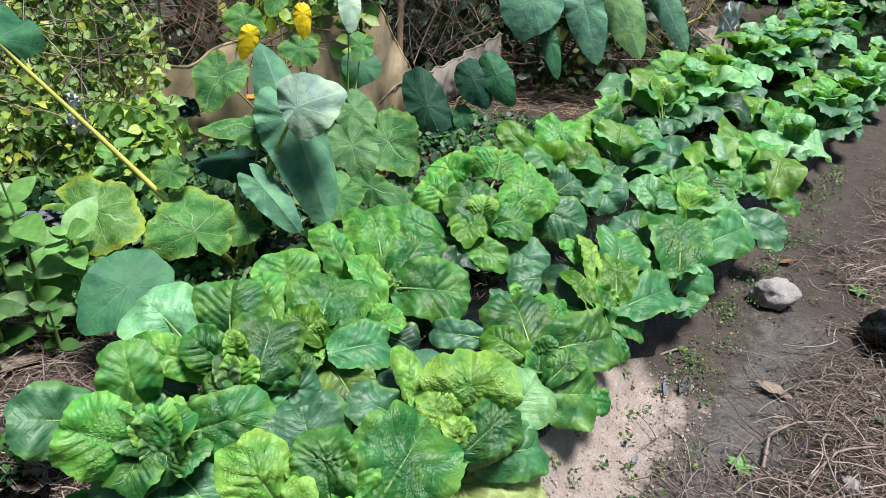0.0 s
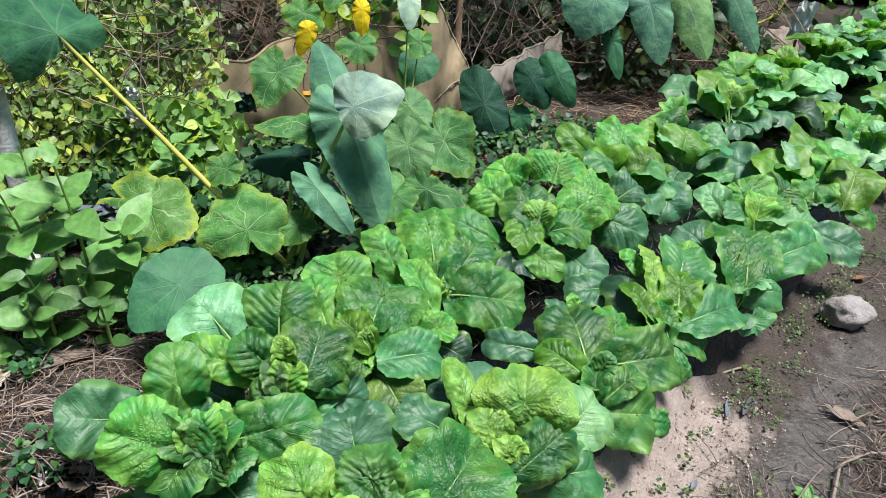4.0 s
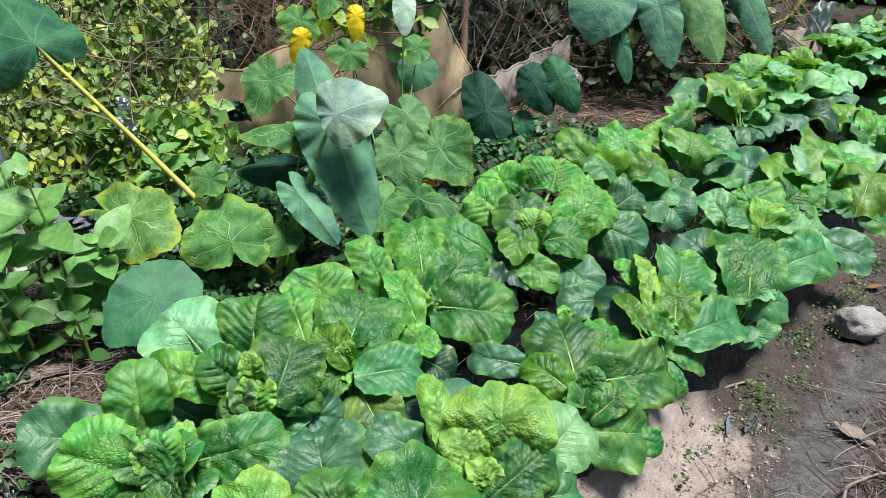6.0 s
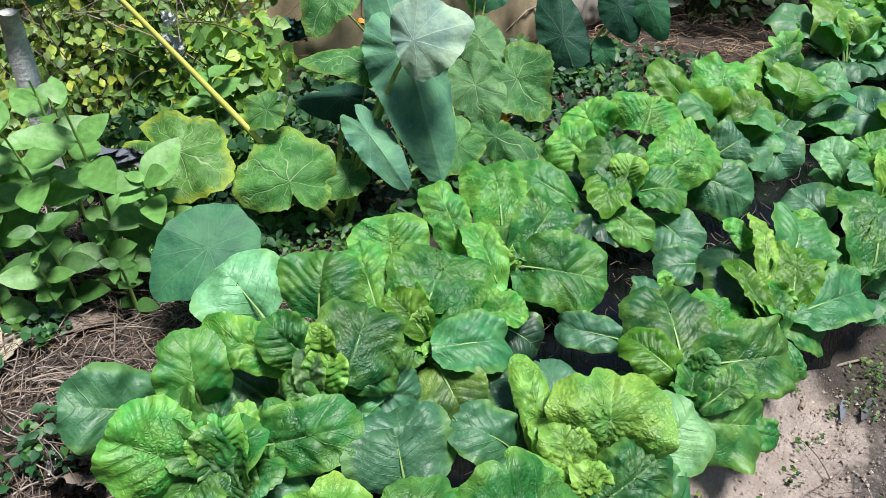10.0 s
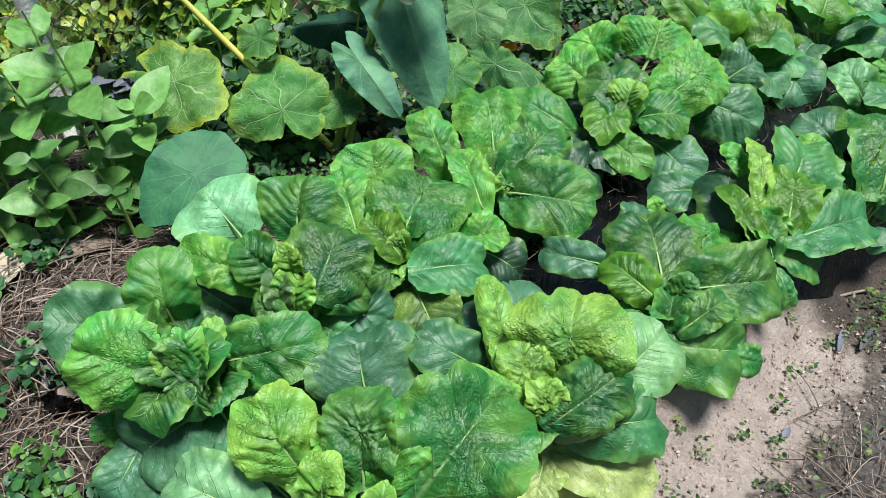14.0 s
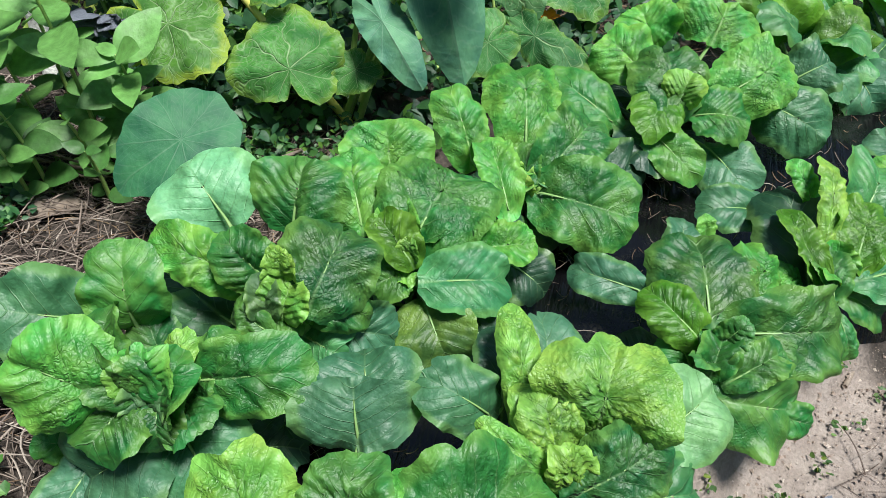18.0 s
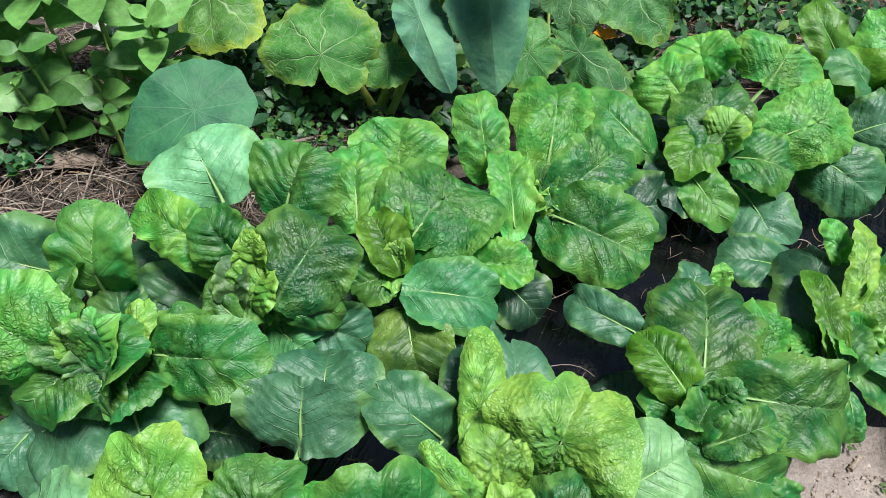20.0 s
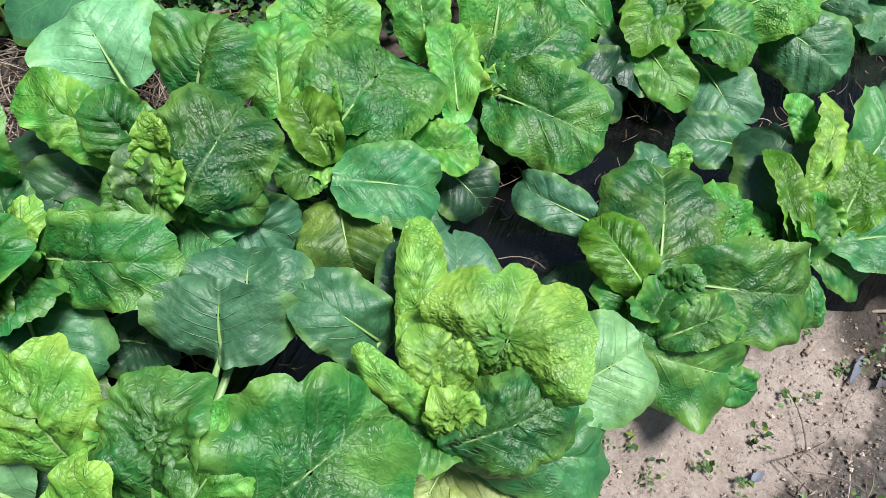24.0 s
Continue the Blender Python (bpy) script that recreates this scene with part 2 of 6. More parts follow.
def dry_material(name, stops, rough=0.8):
    """Straw and dead stems: each blade has its own shade."""
    m, n, l, p = material(name, rough)
    geo, tc = n.new("ShaderNodeNewGeometry"), n.new("ShaderNodeTexCoord")
    col = ramp(n, l, geo.outputs["Random Per Island"], stops)
    col = mix(n, l, 1.0, col, ramp(n, l, noise_tex(n, l, tc.outputs["Object"], 90, 3), [(0.3, (0.7, 0.7, 0.7)), (0.7, (1.2, 1.2, 1.2))]), "MULTIPLY")
    l.new(col, p.inputs["Base Color"])
    return m


def soil_material():
    """Trodden earth: brown loam, a pale dry patch beside the bed, a dark damp strip in the path."""
    m, n, l, p = material("soil", 0.9)
    tc, sep = n.new("ShaderNodeTexCoord"), n.new("ShaderNodeSeparateXYZ")
    pos = tc.outputs["Object"]
    l.new(pos, sep.inputs[0])
    big, mid, fine = noise_tex(n, l, pos, 2.2, 4), noise_tex(n, l, pos, 14, 5), noise_tex(n, l, pos, 110, 6, 0.7)
    off = calc(n, l, "SUBTRACT", calc(n, l, "MULTIPLY", sep.outputs[0], 0.8), calc(n, l, "MULTIPLY", sep.outputs[1], 0.6))
    lng = calc(n, l, "ADD", calc(n, l, "MULTIPLY", sep.outputs[0], 0.6), calc(n, l, "MULTIPLY", sep.outputs[1], 0.8))
    offn = calc(n, l, "ADD", calc(n, l, "ADD", off, calc(n, l, "MULTIPLY_ADD", mid, 0.36, -0.18)), calc(n, l, "MULTIPLY_ADD", fine, 0.07, -0.035))
    col = ramp(n, l, big, [(0.3, (0.044, 0.035, 0.031)), (0.7, (0.086, 0.068, 0.058))])
    col = mix(n, l, 0.5, col, ramp(n, l, mid, [(0.3, (0.029, 0.021, 0.017)), (0.7, (0.095, 0.07, 0.055))]))

    def band(v, a, b, soft):
        up = n.new("ShaderNodeMapRange")
        up.interpolation_type = "SMOOTHSTEP"
        up.inputs[1].default_value, up.inputs[2].default_value = a, a + soft
        dn = n.new("ShaderNodeMapRange")
        dn.interpolation_type = "SMOOTHSTEP"
        dn.inputs[1].default_value, dn.inputs[2].default_value, dn.inputs[3].default_value, dn.inputs[4].default_value = b - soft, b, 1, 0
        l.new(v, up.inputs[0])
        l.new(v, dn.inputs[0])
        return calc(n, l, "MULTIPLY", up.outputs[0], dn.outputs[0])

    lngn = calc(n, l, "ADD", lng, calc(n, l, "MULTIPLY_ADD", big, 0.3, -0.15))
    pale = calc(n, l, "MULTIPLY", band(offn, -1.20, -0.44, 0.07), band(lngn, 0.2, 2.14, 0.10))
    damp = calc(n, l, "MULTIPLY", band(offn, -0.48, -0.15, 0.10), band(lngn, 0.6, 2.9, 0.3))
    col = mix(n, l, damp, col, ramp(n, l, mid, [(0.3, (0.062, 0.056, 0.053)), (0.7, (0.140, 0.124, 0.113))]))
    col = mix(n, l, pale, col, ramp(n, l, mid, [(0.3, (0.270, 0.215, 0.188)), (0.7, (0.400, 0.335, 0.300))]))
    grit = mix(n, l, calc(n, l, "MULTIPLY", pale, 0.6), ramp(n, l, fine, [(0.34, (0.40, 0.40, 0.40)), (0.66, (1.35, 1.35, 1.35))]), (1.0, 1.0, 1.0))
    col = mix(n, l, 1.0, col, grit, "MULTIPLY")
    l.new(col, p.inputs["Base Color"])
    l.new(calc(n, l, "SUBTRACT", 0.92, calc(n, l, "MULTIPLY", damp, 0.35)), p.inputs["Roughness"])
    h = calc(n, l, "ADD", calc(n, l, "MULTIPLY", fine, 0.5), mid)
    l.new(bump(n, l, h, 1.0, 0.02), p.inputs["Normal"])
    return m


def film_material():
    """Black mulch film with fine stretch lines and dust."""
    m, n, l, p = material("mulch_film", 0.3)
    tc = n.new("ShaderNodeTexCoord")
    mp = n.new("ShaderNodeMapping")
    mp.inputs["Rotation"].default_value[2] = radians(-53)
    mp.inputs["Scale"].default_value = (50, 4, 20)
    l.new(tc.outputs["Object"], mp.inputs[0])
    lines = noise_tex(n, l, mp.outputs[0], 1.4, 4)
    dust = noise_tex(n, l, tc.outputs["Object"], 9, 5)
    grain = noise_tex(n, l, tc.outputs["Object"], 140, 4)
    d = calc(n, l, "MULTIPLY", ramp(n, l, dust, [(0.48, (0, 0, 0)), (0.75, (1, 1, 1))]), ramp(n, l, grain, [(0.4, (0, 0, 0)), (0.6, (1, 1, 1))]))
    l.new(mix(n, l, d, (0.0025, 0.0025, 0.003), (0.008, 0.007, 0.006)), p.inputs["Base Color"])
    p.inputs["Specular IOR Level"].default_value = 0.40
    l.new(calc(n, l, "MULTIPLY_ADD", d, 0.45, 0.20), p.inputs["Roughness"])
    l.new(bump(n, l, lines, 0.6, 0.008), p.inputs["Normal"])
    return m


def cloth_material(name, a, b, stain):
    m, n, l, p = material(name, 0.85)
    tc = n.new("ShaderNodeTexCoord")
    f, g = noise_tex(n, l, tc.outputs["Object"], 5, 5), noise_tex(n, l, tc.outputs["Object"], 300, 2)
    col = ramp(n, l, f, [(0.3, a), (0.6, b), (0.78, stain)])
    col = mix(n, l, 1.0, col, ramp(n, l, g, [(0.3, (0.8, 0.8, 0.8)), (0.7, (1.1, 1.1, 1.1))]), "MULTIPLY")
    l.new(col, p.inputs["Base Color"])
    l.new(bump(n, l, g, 0.3, 0.002), p.inputs["Normal"])
    return m


def stone_material(name, a, b):
    m, n, l, p = material(name, 0.85)
    tc = n.new("ShaderNodeTexCoord")
    f, g = noise_tex(n, l, tc.outputs["Object"], 18, 6), noise_tex(n, l, tc.outputs["Object"], 120, 4)
    l.new(mix(n, l, 1.0, ramp(n, l, f, [(0.3, a), (0.7, b)]), ramp(n, l, g, [(0.3, (0.8, 0.8, 0.8)), (0.7, (1.1, 1.1, 1.1))]), "MULTIPLY"), p.inputs["Base Color"])
    l.new(bump(n, l, calc(n, l, "ADD", f, g), 0.7, 0.006), p.inputs["Normal"])
    return m


MUSTARD = mustard_material()
TARO = broad_material("taro_leaf", 11, False, 0.55)
PUMPKIN = broad_material("pumpkin_leaf", 7, True, 0.5)
WEED = small_leaf_material()
PETIOLE = stalk_material("pale_petiole", (0.154, 0.294, 0.084), (0.238, 0.364, 0.14))
GREEN_STALK = stalk_material("green_stalk", (0.220, 0.360, 0.080), (0.360, 0.470, 0.140))
YELLOW_STALK = stalk_material("yellow_stalk", (0.434, 0.434, 0.07), (0.56, 0.532, 0.14), 18)
DARK_STALK = stalk_material("dark_stalk", (0.021, 0.032, 0.014), (0.063, 0.084, 0.032))
STRAW = dry_material("straw", [(0.0, (0.07, 0.052, 0.043)), (0.35, (0.161, 0.12, 0.101)), (0.8, (0.259, 0.203, 0.171)), (1.0, (0.406, 0.343, 0.294))])
DEAD = dry_material("dead_stem", [(0.0, (0.045, 0.028, 0.018)), (0.5, (0.17, 0.105, 0.065)), (1.0, (0.36, 0.25, 0.16))])
SOIL = soil_material()
FILM = film_material()
CLOTH = cloth_material("weathered_cloth", (0.15, 0.12, 0.075), (0.36, 0.28, 0.17), (0.11, 0.11, 0.045))
GREY_CLOTH = cloth_material("grey_cloth", (0.14, 0.12, 0.10), (0.23, 0.20, 0.17), (0.08, 0.07, 0.06))
PALE_STONE = stone_material("pale_stone", (0.21, 0.189, 0.182), (0.35, 0.322, 0.315))
BROWN_STONE = stone_material("brown_stone", (0.168, 0.133, 0.105), (0.28, 0.231, 0.189))
BARK = stone_material("lichen_bark", (0.34, 0.33, 0.30), (0.95, 0.95, 0.92))
DRY_LEAF = stone_material("dead_leaf", (0.168, 0.126, 0.098), (0.28, 0.224, 0.182))
PAPER = stone_material("crumpled_paper", (0.35, 0.294, 0.21), (0.49, 0.434, 0.336))
WIRE, _wn, _wl, _wp = material("black_net", 0.6)
_wp.inputs["Base Color"].default_value = (0.02, 0.02, 0.02, 1)
PETAL = stalk_material("orange_petal", (0.40, 0.13, 0.004), (0.50, 0.22, 0.008), 40)
WHITE_BAG = stone_material("white_bag", (0.74, 0.75, 0.77), (0.88, 0.88, 0.88))
BLACK_BAG = film_material()

TONES = {
    # d: dark bluish low leaves, darkened further to paint shade into the gaps
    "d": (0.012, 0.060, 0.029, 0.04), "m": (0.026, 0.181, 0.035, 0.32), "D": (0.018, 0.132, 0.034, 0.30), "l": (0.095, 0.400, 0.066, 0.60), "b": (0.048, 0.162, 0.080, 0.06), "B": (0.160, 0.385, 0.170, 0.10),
    # n: olive tone for blades lit from behind, the glow in its colour
    "M": (0.050, 0.225, 0.076, 0.15), "n": (0.074, 0.221, 0.011, 0.25), "g": (0.084, 0.194, 0.076, 0.30), "y": (0.195, 0.430, 0.070, 0.95), "h": (0.252, 0.407, 0.080, 0.40), "p": (0.400, 0.480, 0.160, 0.35), "o": (0.057, 0.127, 0.023, 0.45),
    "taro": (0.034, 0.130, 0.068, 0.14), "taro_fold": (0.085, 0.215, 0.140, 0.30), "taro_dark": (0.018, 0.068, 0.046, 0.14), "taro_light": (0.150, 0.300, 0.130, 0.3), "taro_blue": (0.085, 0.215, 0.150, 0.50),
    "taro_pale": (0.270, 0.400, 0.330, 1.0), "gourd": (0.055, 0.185, 0.055, 0.35), "gourd_pale": (0.091, 0.217, 0.091, 0.0), "gourd_marbled": (0.080, 0.205, 0.042, 1.0), "gourd_yellow": (0.058, 0.195, 0.044, 0.50), "yellow": (0.560, 0.434, 0.014, 0.0),
}

# ---- building helpers ----


def put(name, verts, faces, mat, parent=None, label="", uv=None, colour=None, smooth=True):
    """One mesh object from vertices and faces, under a thing when a parent is given."""
    me = bpy.data.meshes.new(name)
    me.from_pydata([tuple(v) for v in verts], [], faces)
    if uv is not None:
        layer = me.uv_layers.new(name="UVMap")
        idx = np.empty(len(me.loops), dtype=np.int32)
        me.loops.foreach_get("vertex_index", idx)
        layer.data.foreach_set("uv", np.asarray(uv, dtype=np.float32)[idx].ravel())
    if smooth:
        me.polygons.foreach_set("use_smooth", [True] * len(me.polygons))
    me.materials.append(mat)
    ob = new(name, me)
    if parent is not None:
        ob.parent = parent
    if colour is not None:
        ob.color = colour
    if label:
        tagged(ob, label)
    return ob


def holder(name, at, label, category, group=""):
    ob = new(name)
    ob.location = at
    ob.empty_display_size = 0.05
    return tagged(ob, label, category, group)


def grid_faces(nx, ny, wrap=False):
    faces = []
    for i in range(nx - 1):
        for j in range(ny if wrap else ny - 1):
            k = (j + 1) % ny
            faces.append((i * ny + j, (i + 1) * ny + j, (i + 1) * ny + k, i * ny + k))
    return faces


def smoothstep(a, b, v):
    u = np.clip((np.asarray(v, float) - a) / (b - a), 0, 1)
    return u * u * (3 - 2 * u)


def ground_z(x, y):
    """Height of the earth: the raised bed runs along (0.6, 0.8), the weedy verge on its far side lies higher than the path."""
    x, y = np.asarray(x, float), np.asarray(y, float)
    d = 0.8 * x - 0.6 * y
    left = np.clip(0.19 - 0.06 * (y - 1.8), 0.0, 0.24)
    z = left + (0.15 - left) * smoothstep(-1.78, -1.62, d)
    return z - 0.15 * smoothstep(-0.80, -0.62, d)


def bezier(p0, p1, p2, n):
    s = np.linspace(0, 1, n)[:, None]
    return (1 - s) ** 2 * np.array(p0, float) + 2 * s * (1 - s) * np.array(p1, float) + s * s * np.array(p2, float)


def tube(line, radii, sides=6, flat=1.0):
    """Vertices and faces of a tapered tube along a line of points."""
    line = np.asarray(line, float)
    n = len(line)
    radii = np.broadcast_to(np.asarray(radii, float), (n,))
    tan = np.gradient(line, axis=0)
    tan /= np.linalg.norm(tan, axis=1)[:, None] + 1e-9
    up = np.array([0, 0, 1.0]) if abs(tan[:, 2]).mean() < 0.8 else np.array([0.6, -0.8, 0.0])
    a = np.cross(tan, up)
    a /= np.linalg.norm(a, axis=1)[:, None] + 1e-9
    b = np.cross(a, tan)
    ang = np.linspace(0, 2 * math.pi, sides, endpoint=False)
    ring = a[:, None] * np.cos(ang)[None, :, None] + b[:, None] * np.sin(ang)[None, :, None] * flat
    verts = (line[:, None] + ring * radii[:, None, None]).reshape(-1, 3)
    faces = grid_faces(n, sides, True)
    faces += [tuple(range(sides - 1, -1, -1)), tuple(range((n - 1) * sides, n * sides))]
    return verts, faces


def stem(name, line, radii, mat, parent, label="", sides=6, flat=1.0):
    v, f = tube(line, radii, sides, flat)
    return put(name, v, f, mat, parent, label)


# ---- setting ----


def axis_steps(lo, hi, fine_lo, fine_hi, step):
    core = list(np.arange(fine_lo, fine_hi + 1e-6, step))
    low, high = [], []
    d, v = step, fine_lo
    while v > lo:
        d *= 1.5
        v -= d
        low.append(max(v, lo))
    d, v = step, fine_hi
    while v < hi:
        d *= 1.5
        v += d
        high.append(min(v, hi))
    return np.array(low[::-1] + core + high)


def build_ground():
    xs, ys = axis_steps(-120, 120, -2.4, 4.2, 0.035), axis_steps(-120, 120, 0.2, 7.2, 0.035)
    X, Y = np.meshgrid(xs, ys, indexing="ij")
    Z = ground_z(X, Y)
    rough = np.zeros_like(Z)
    near = (X > -3) & (X < 5) & (Y > 0) & (Y < 8)
    for i, j in np.argwhere(near):
        v = Vector((X[i, j] * 7, Y[i, j] * 7, 0))
        rough[i, j] = 0.012 * noise.noise(v) + 0.007 * noise.noise(v * 4.1)
    verts = np.stack([X, Y, Z + rough], -1).reshape(-1, 3)
    g = put("ground", verts, grid_faces(len(xs), len(ys)), SOIL)
    return tagged(g, "bare brown garden soil with a pale dry patch and a damp trodden path", "ground", kind="structure")


def film_left(s):
    """The far edge of the film, narrower at the near end of the bed."""
    return -1.34 - 0.32 * smoothstep(0.55, 1.5, s)


def build_film():
    """The sheet over the bed, tucked into the soil along both sides."""
    ws, ss = np.linspace(0, 1, 44), np.arange(0.1, 9.0, 0.045)
    S, W = np.meshgrid(ss, ws, indexing="ij")
    lo = film_left(S)
    D = lo + W * (-0.73 + 0.065 * smoothstep(1.95, 2.25, S) - lo)
    X, Y = 0.6 * S + 0.8 * D, 0.8 * S - 0.6 * D
    Z = ground_z(X, Y) + 0.016
    edge = np.minimum(smoothstep(0.0, 0.08, W), 1 - smoothstep(0.94, 1.0, W))
    for i in range(S.shape[0]):
        for j in range(S.shape[1]):
            Z[i, j] += 0.009 * noise.noise(Vector((S[i, j] * 9, D[i, j] * 4, 3))) + 0.007 * noise.noise(Vector((S[i, j] * 34, D[i, j] * 5, 9)))
            X[i, j] += 0.02 * noise.noise(Vector((S[i, j] * 5, 0, 20))) * (1 - edge[i, j])
    Z -= 0.014 * (1 - edge)
    f = put("mulch_sheet", np.stack([X, Y, Z], -1).reshape(-1, 3), grid_faces(*S.shape), FILM)
    return tagged(f, "black plastic mulch film stretched over the raised bed", "plastic sheet", kind="structure")


build_ground()
build_film()

# ---- mustard greens ----

POLAR = {}


def polar_grid(nr, na):
    """Shares of the way out, turns and faces of a disc of rings, made once for each fineness."""
    if (nr, na) not in POLAR:
        faces = []
        for i in range(nr - 1):
            for j in range(na):
                k = (j + 1) % na
                faces.append((i * na + j, (i + 1) * na + j, (i + 1) * na + k, i * na + k))
        POLAR[nr, na] = np.linspace(0.02, 1, nr) ** 0.9, np.linspace(0, 2 * math.pi, na, endpoint=False), faces
    return POLAR[nr, na]


def blisters(X, Y, length, width, cell, rng):
    """0 on the net of small veins, 1 on the swellings between them; the cells are drawn out along the side veins."""
    r = np.random.default_rng(rng.randrange(1 << 30))
    n = min(int(1.5 * length * width / (cell * cell * 0.6)) + 6, 420)
    sx, sy = r.uniform(-0.05, 1.05, n) * length, r.uniform(-0.55, 0.55, n) * width
    def skew(x, y):
        return (x - 0.6 * np.abs(y)) / 0.80, (np.abs(y) + 0.3 * x) / 1.12 + 0.2 * (y > 0)
    px, py = skew(X.ravel(), Y.ravel())
    qx, qy = skew(sx, sy)
    d = (px[:, None] - qx[None]) ** 2 + (py[:, None] - qy[None]) ** 2
    near = np.sqrt(np.partition(d, 1, axis=1)[:, :2])
    return np.clip((near[:, 1] - near[:, 0]) / (0.95 * cell), 0, 1).reshape(X.shape)


def mustard_leaf(parent, base, tip, width, tone, how, rng, fine):
    """A rounded blade on a flat pale stalk that springs from the foot of the plant. how: s smooth, x strongly blistered, c curled up at the sides."""
    nr, na = ((22, 112) if width > 0.07 else (16, 72)) if fine else (12, 56)
    base, tip, origin = np.array(base, float), np.array(tip, float), np.array(parent.location)
    axis = tip - base
    length = np.linalg.norm(axis)
    d = axis / length
    n = np.array([0.10, -0.62, 0.78])
    if how == "out":
        n = np.array([-0.7 * d[0], -0.7 * d[1], 1.0])
    n = n - d * (n @ d)
    n /= np.linalg.norm(n)
    lat = np.cross(d, n)
    roll = radians(rng.uniform(-14, 14))
    lat, n = lat * math.cos(roll) + n * math.sin(roll), n * math.cos(roll) - lat * math.sin(roll)
    rings, turns, faces = polar_grid(nr, na)
    ph = [rng.uniform(0, 6.28) for _ in range(9)]
    R, A = rings[:, None], turns[None, :]
    ca, sa = np.cos(A), np.sin(A)
    mid = rng.uniform(0.52, 0.60)
    ahead, behind, side = (1.04 - mid) * length, (mid + 0.10) * length, 0.58 * width
    ex = np.where(ca > 0, 2.7, 2.2)
    rad = (np.abs(ca / np.where(ca > 0, ahead, behind)) ** ex + np.abs(sa / side) ** ex) ** (-1 / ex)
    k1, k2 = rng.choice((5, 6, 7)), rng.choice((17, 19, 23))
    rad = rad * (1 + 0.024 * np.sin(k1 * A + ph[0]) + 0.012 * np.sin((k1 + 4) * A + ph[1]) + (0.007 if how == "s" else 0.016) * np.sin(k2 * A + ph[2]) + 0.006 * np.sin(41 * A + ph[3]))
    if rng.random() < 0.35:
        bite = rng.uniform(-1.4, 1.4)
        rad = rad * (1 - rng.uniform(0.06, 0.16) * np.exp(-((A - bite % 6.283) / 0.10) ** 2))
    X, Y = mid * length + R * rad * ca, R * rad * sa
    a, b = np.clip(X / length, 0, 1.05), Y / (0.5 * width)
    crisp = {"s": 0.30, "x": 1.45, "out": 0.8}.get(how, 0.95) * (0.6 if tone in "bdBM" else 1.0)
    arch = rng.uniform(0.08, 0.20)
    cup = {"c": rng.uniform(0.45, 0.75), "s": rng.uniform(-0.20, 0.16)}.get(how, rng.uniform(-0.22, 0.26))
    fold = rng.uniform(0.0, 0.12)
    H = arch * length * 4 * a * (1 - a) - rng.uniform(0.04, 0.22) * length * np.clip(a - 0.62, 0, 1) ** 2 * 2
    H = H + cup * 0.5 * width * b ** 2 + fold * 0.5 * width * np.abs(b)
    for i in range(3):
        t = ph[4 + i]
        H = H + 0.040 * width * np.sin((X * math.cos(t) + Y * math.sin(t)) * 6.28 / (width * (0.75 - 0.15 * i)) + ph[i]) * R
    rim = R ** 3
    H = H + rim * width * (0.075 * np.sin((k1 - 3) * A + ph[7]) + (0.052 * np.sin((k1 + 2) * A + ph[8]) + 0.015 * np.sin(k2 * A + ph[4])) * (0.5 + 0.5 * crisp))
    H = H - rng.uniform(0.02, 0.09) * width * R ** 7
    lane = (a - 0.42 * np.abs(b) * width / length) * rng.uniform(5.0, 6.5) + ph[5]
    groove = np.abs((lane % 1.0) * 2 - 1)
    inner = 1 - 0.75 * rim
    H = H + (0.0030 if how == "x" else 0.0055) * (0.25 + 0.75 * crisp) * (1 - groove ** 2.5) * inner * np.minimum(1, np.abs(b) * 5) * min(1.0, width / 0.11)
    cell = (0.0165 if how == "x" else 0.023) * rng.uniform(0.85, 1.15) * (1.0 if fine else 1.4)
    patch = 0.35 + 0.65 * (0.5 + 0.5 * np.sin(X / width * 5 + ph[6]) * np.cos(Y / width * 6 + ph[3])) * np.clip(1.5 - a, 0, 1)
    swell = blisters(X, Y, length, width, cell, rng)
    H = H + 0.0135 * crisp * swell ** 0.8 * inner * patch
    H = H - 0.0045 * np.exp(-(Y / 0.006) ** 2) * (1.1 - a)
    P = base + X[..., None] * d + Y[..., None] * lat + H[..., None] * n - origin
    uv = np.stack([0.5 + 0.5 * b, a], -1).reshape(-1, 2)
    t = TONES[tone]
    k = rng.uniform(0.84, 1.16)
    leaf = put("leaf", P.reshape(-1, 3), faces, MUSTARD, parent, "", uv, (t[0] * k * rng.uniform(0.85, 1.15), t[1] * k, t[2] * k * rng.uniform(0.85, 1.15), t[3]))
    # depth of the creases, where the material paints its shade
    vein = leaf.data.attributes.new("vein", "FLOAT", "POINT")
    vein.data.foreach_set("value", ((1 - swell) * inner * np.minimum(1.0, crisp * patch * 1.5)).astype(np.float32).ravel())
    foot = np.array([0.02 * d[0], 0.02 * d[1], 0.0])
    joint = base - origin
    mids = (foot + joint) / 2 + np.array([0, 0, 0.10 * np.linalg.norm(joint)]) - 0.12 * d * length
    stalk = bezier(foot, mids, joint + 0.03 * length * d, 9)
    s = np.linspace(0.06, 0.72, 10)
    hr = arch * length * 4 * s * (1 - s) - 0.0020
    blade_rib = joint + s[:, None] * length * d + hr[:, None] * n
    line = np.vstack([stalk[:-1], blade_rib])
    girth = np.r_[np.linspace(0.011, 0.0055, 8), np.linspace(0.0034, 0.0008, 10)] * min(1.0, width / 0.11)
    stem("midrib", line, girth, PETIOLE, leaf, "", 6, 0.5)
    return leaf


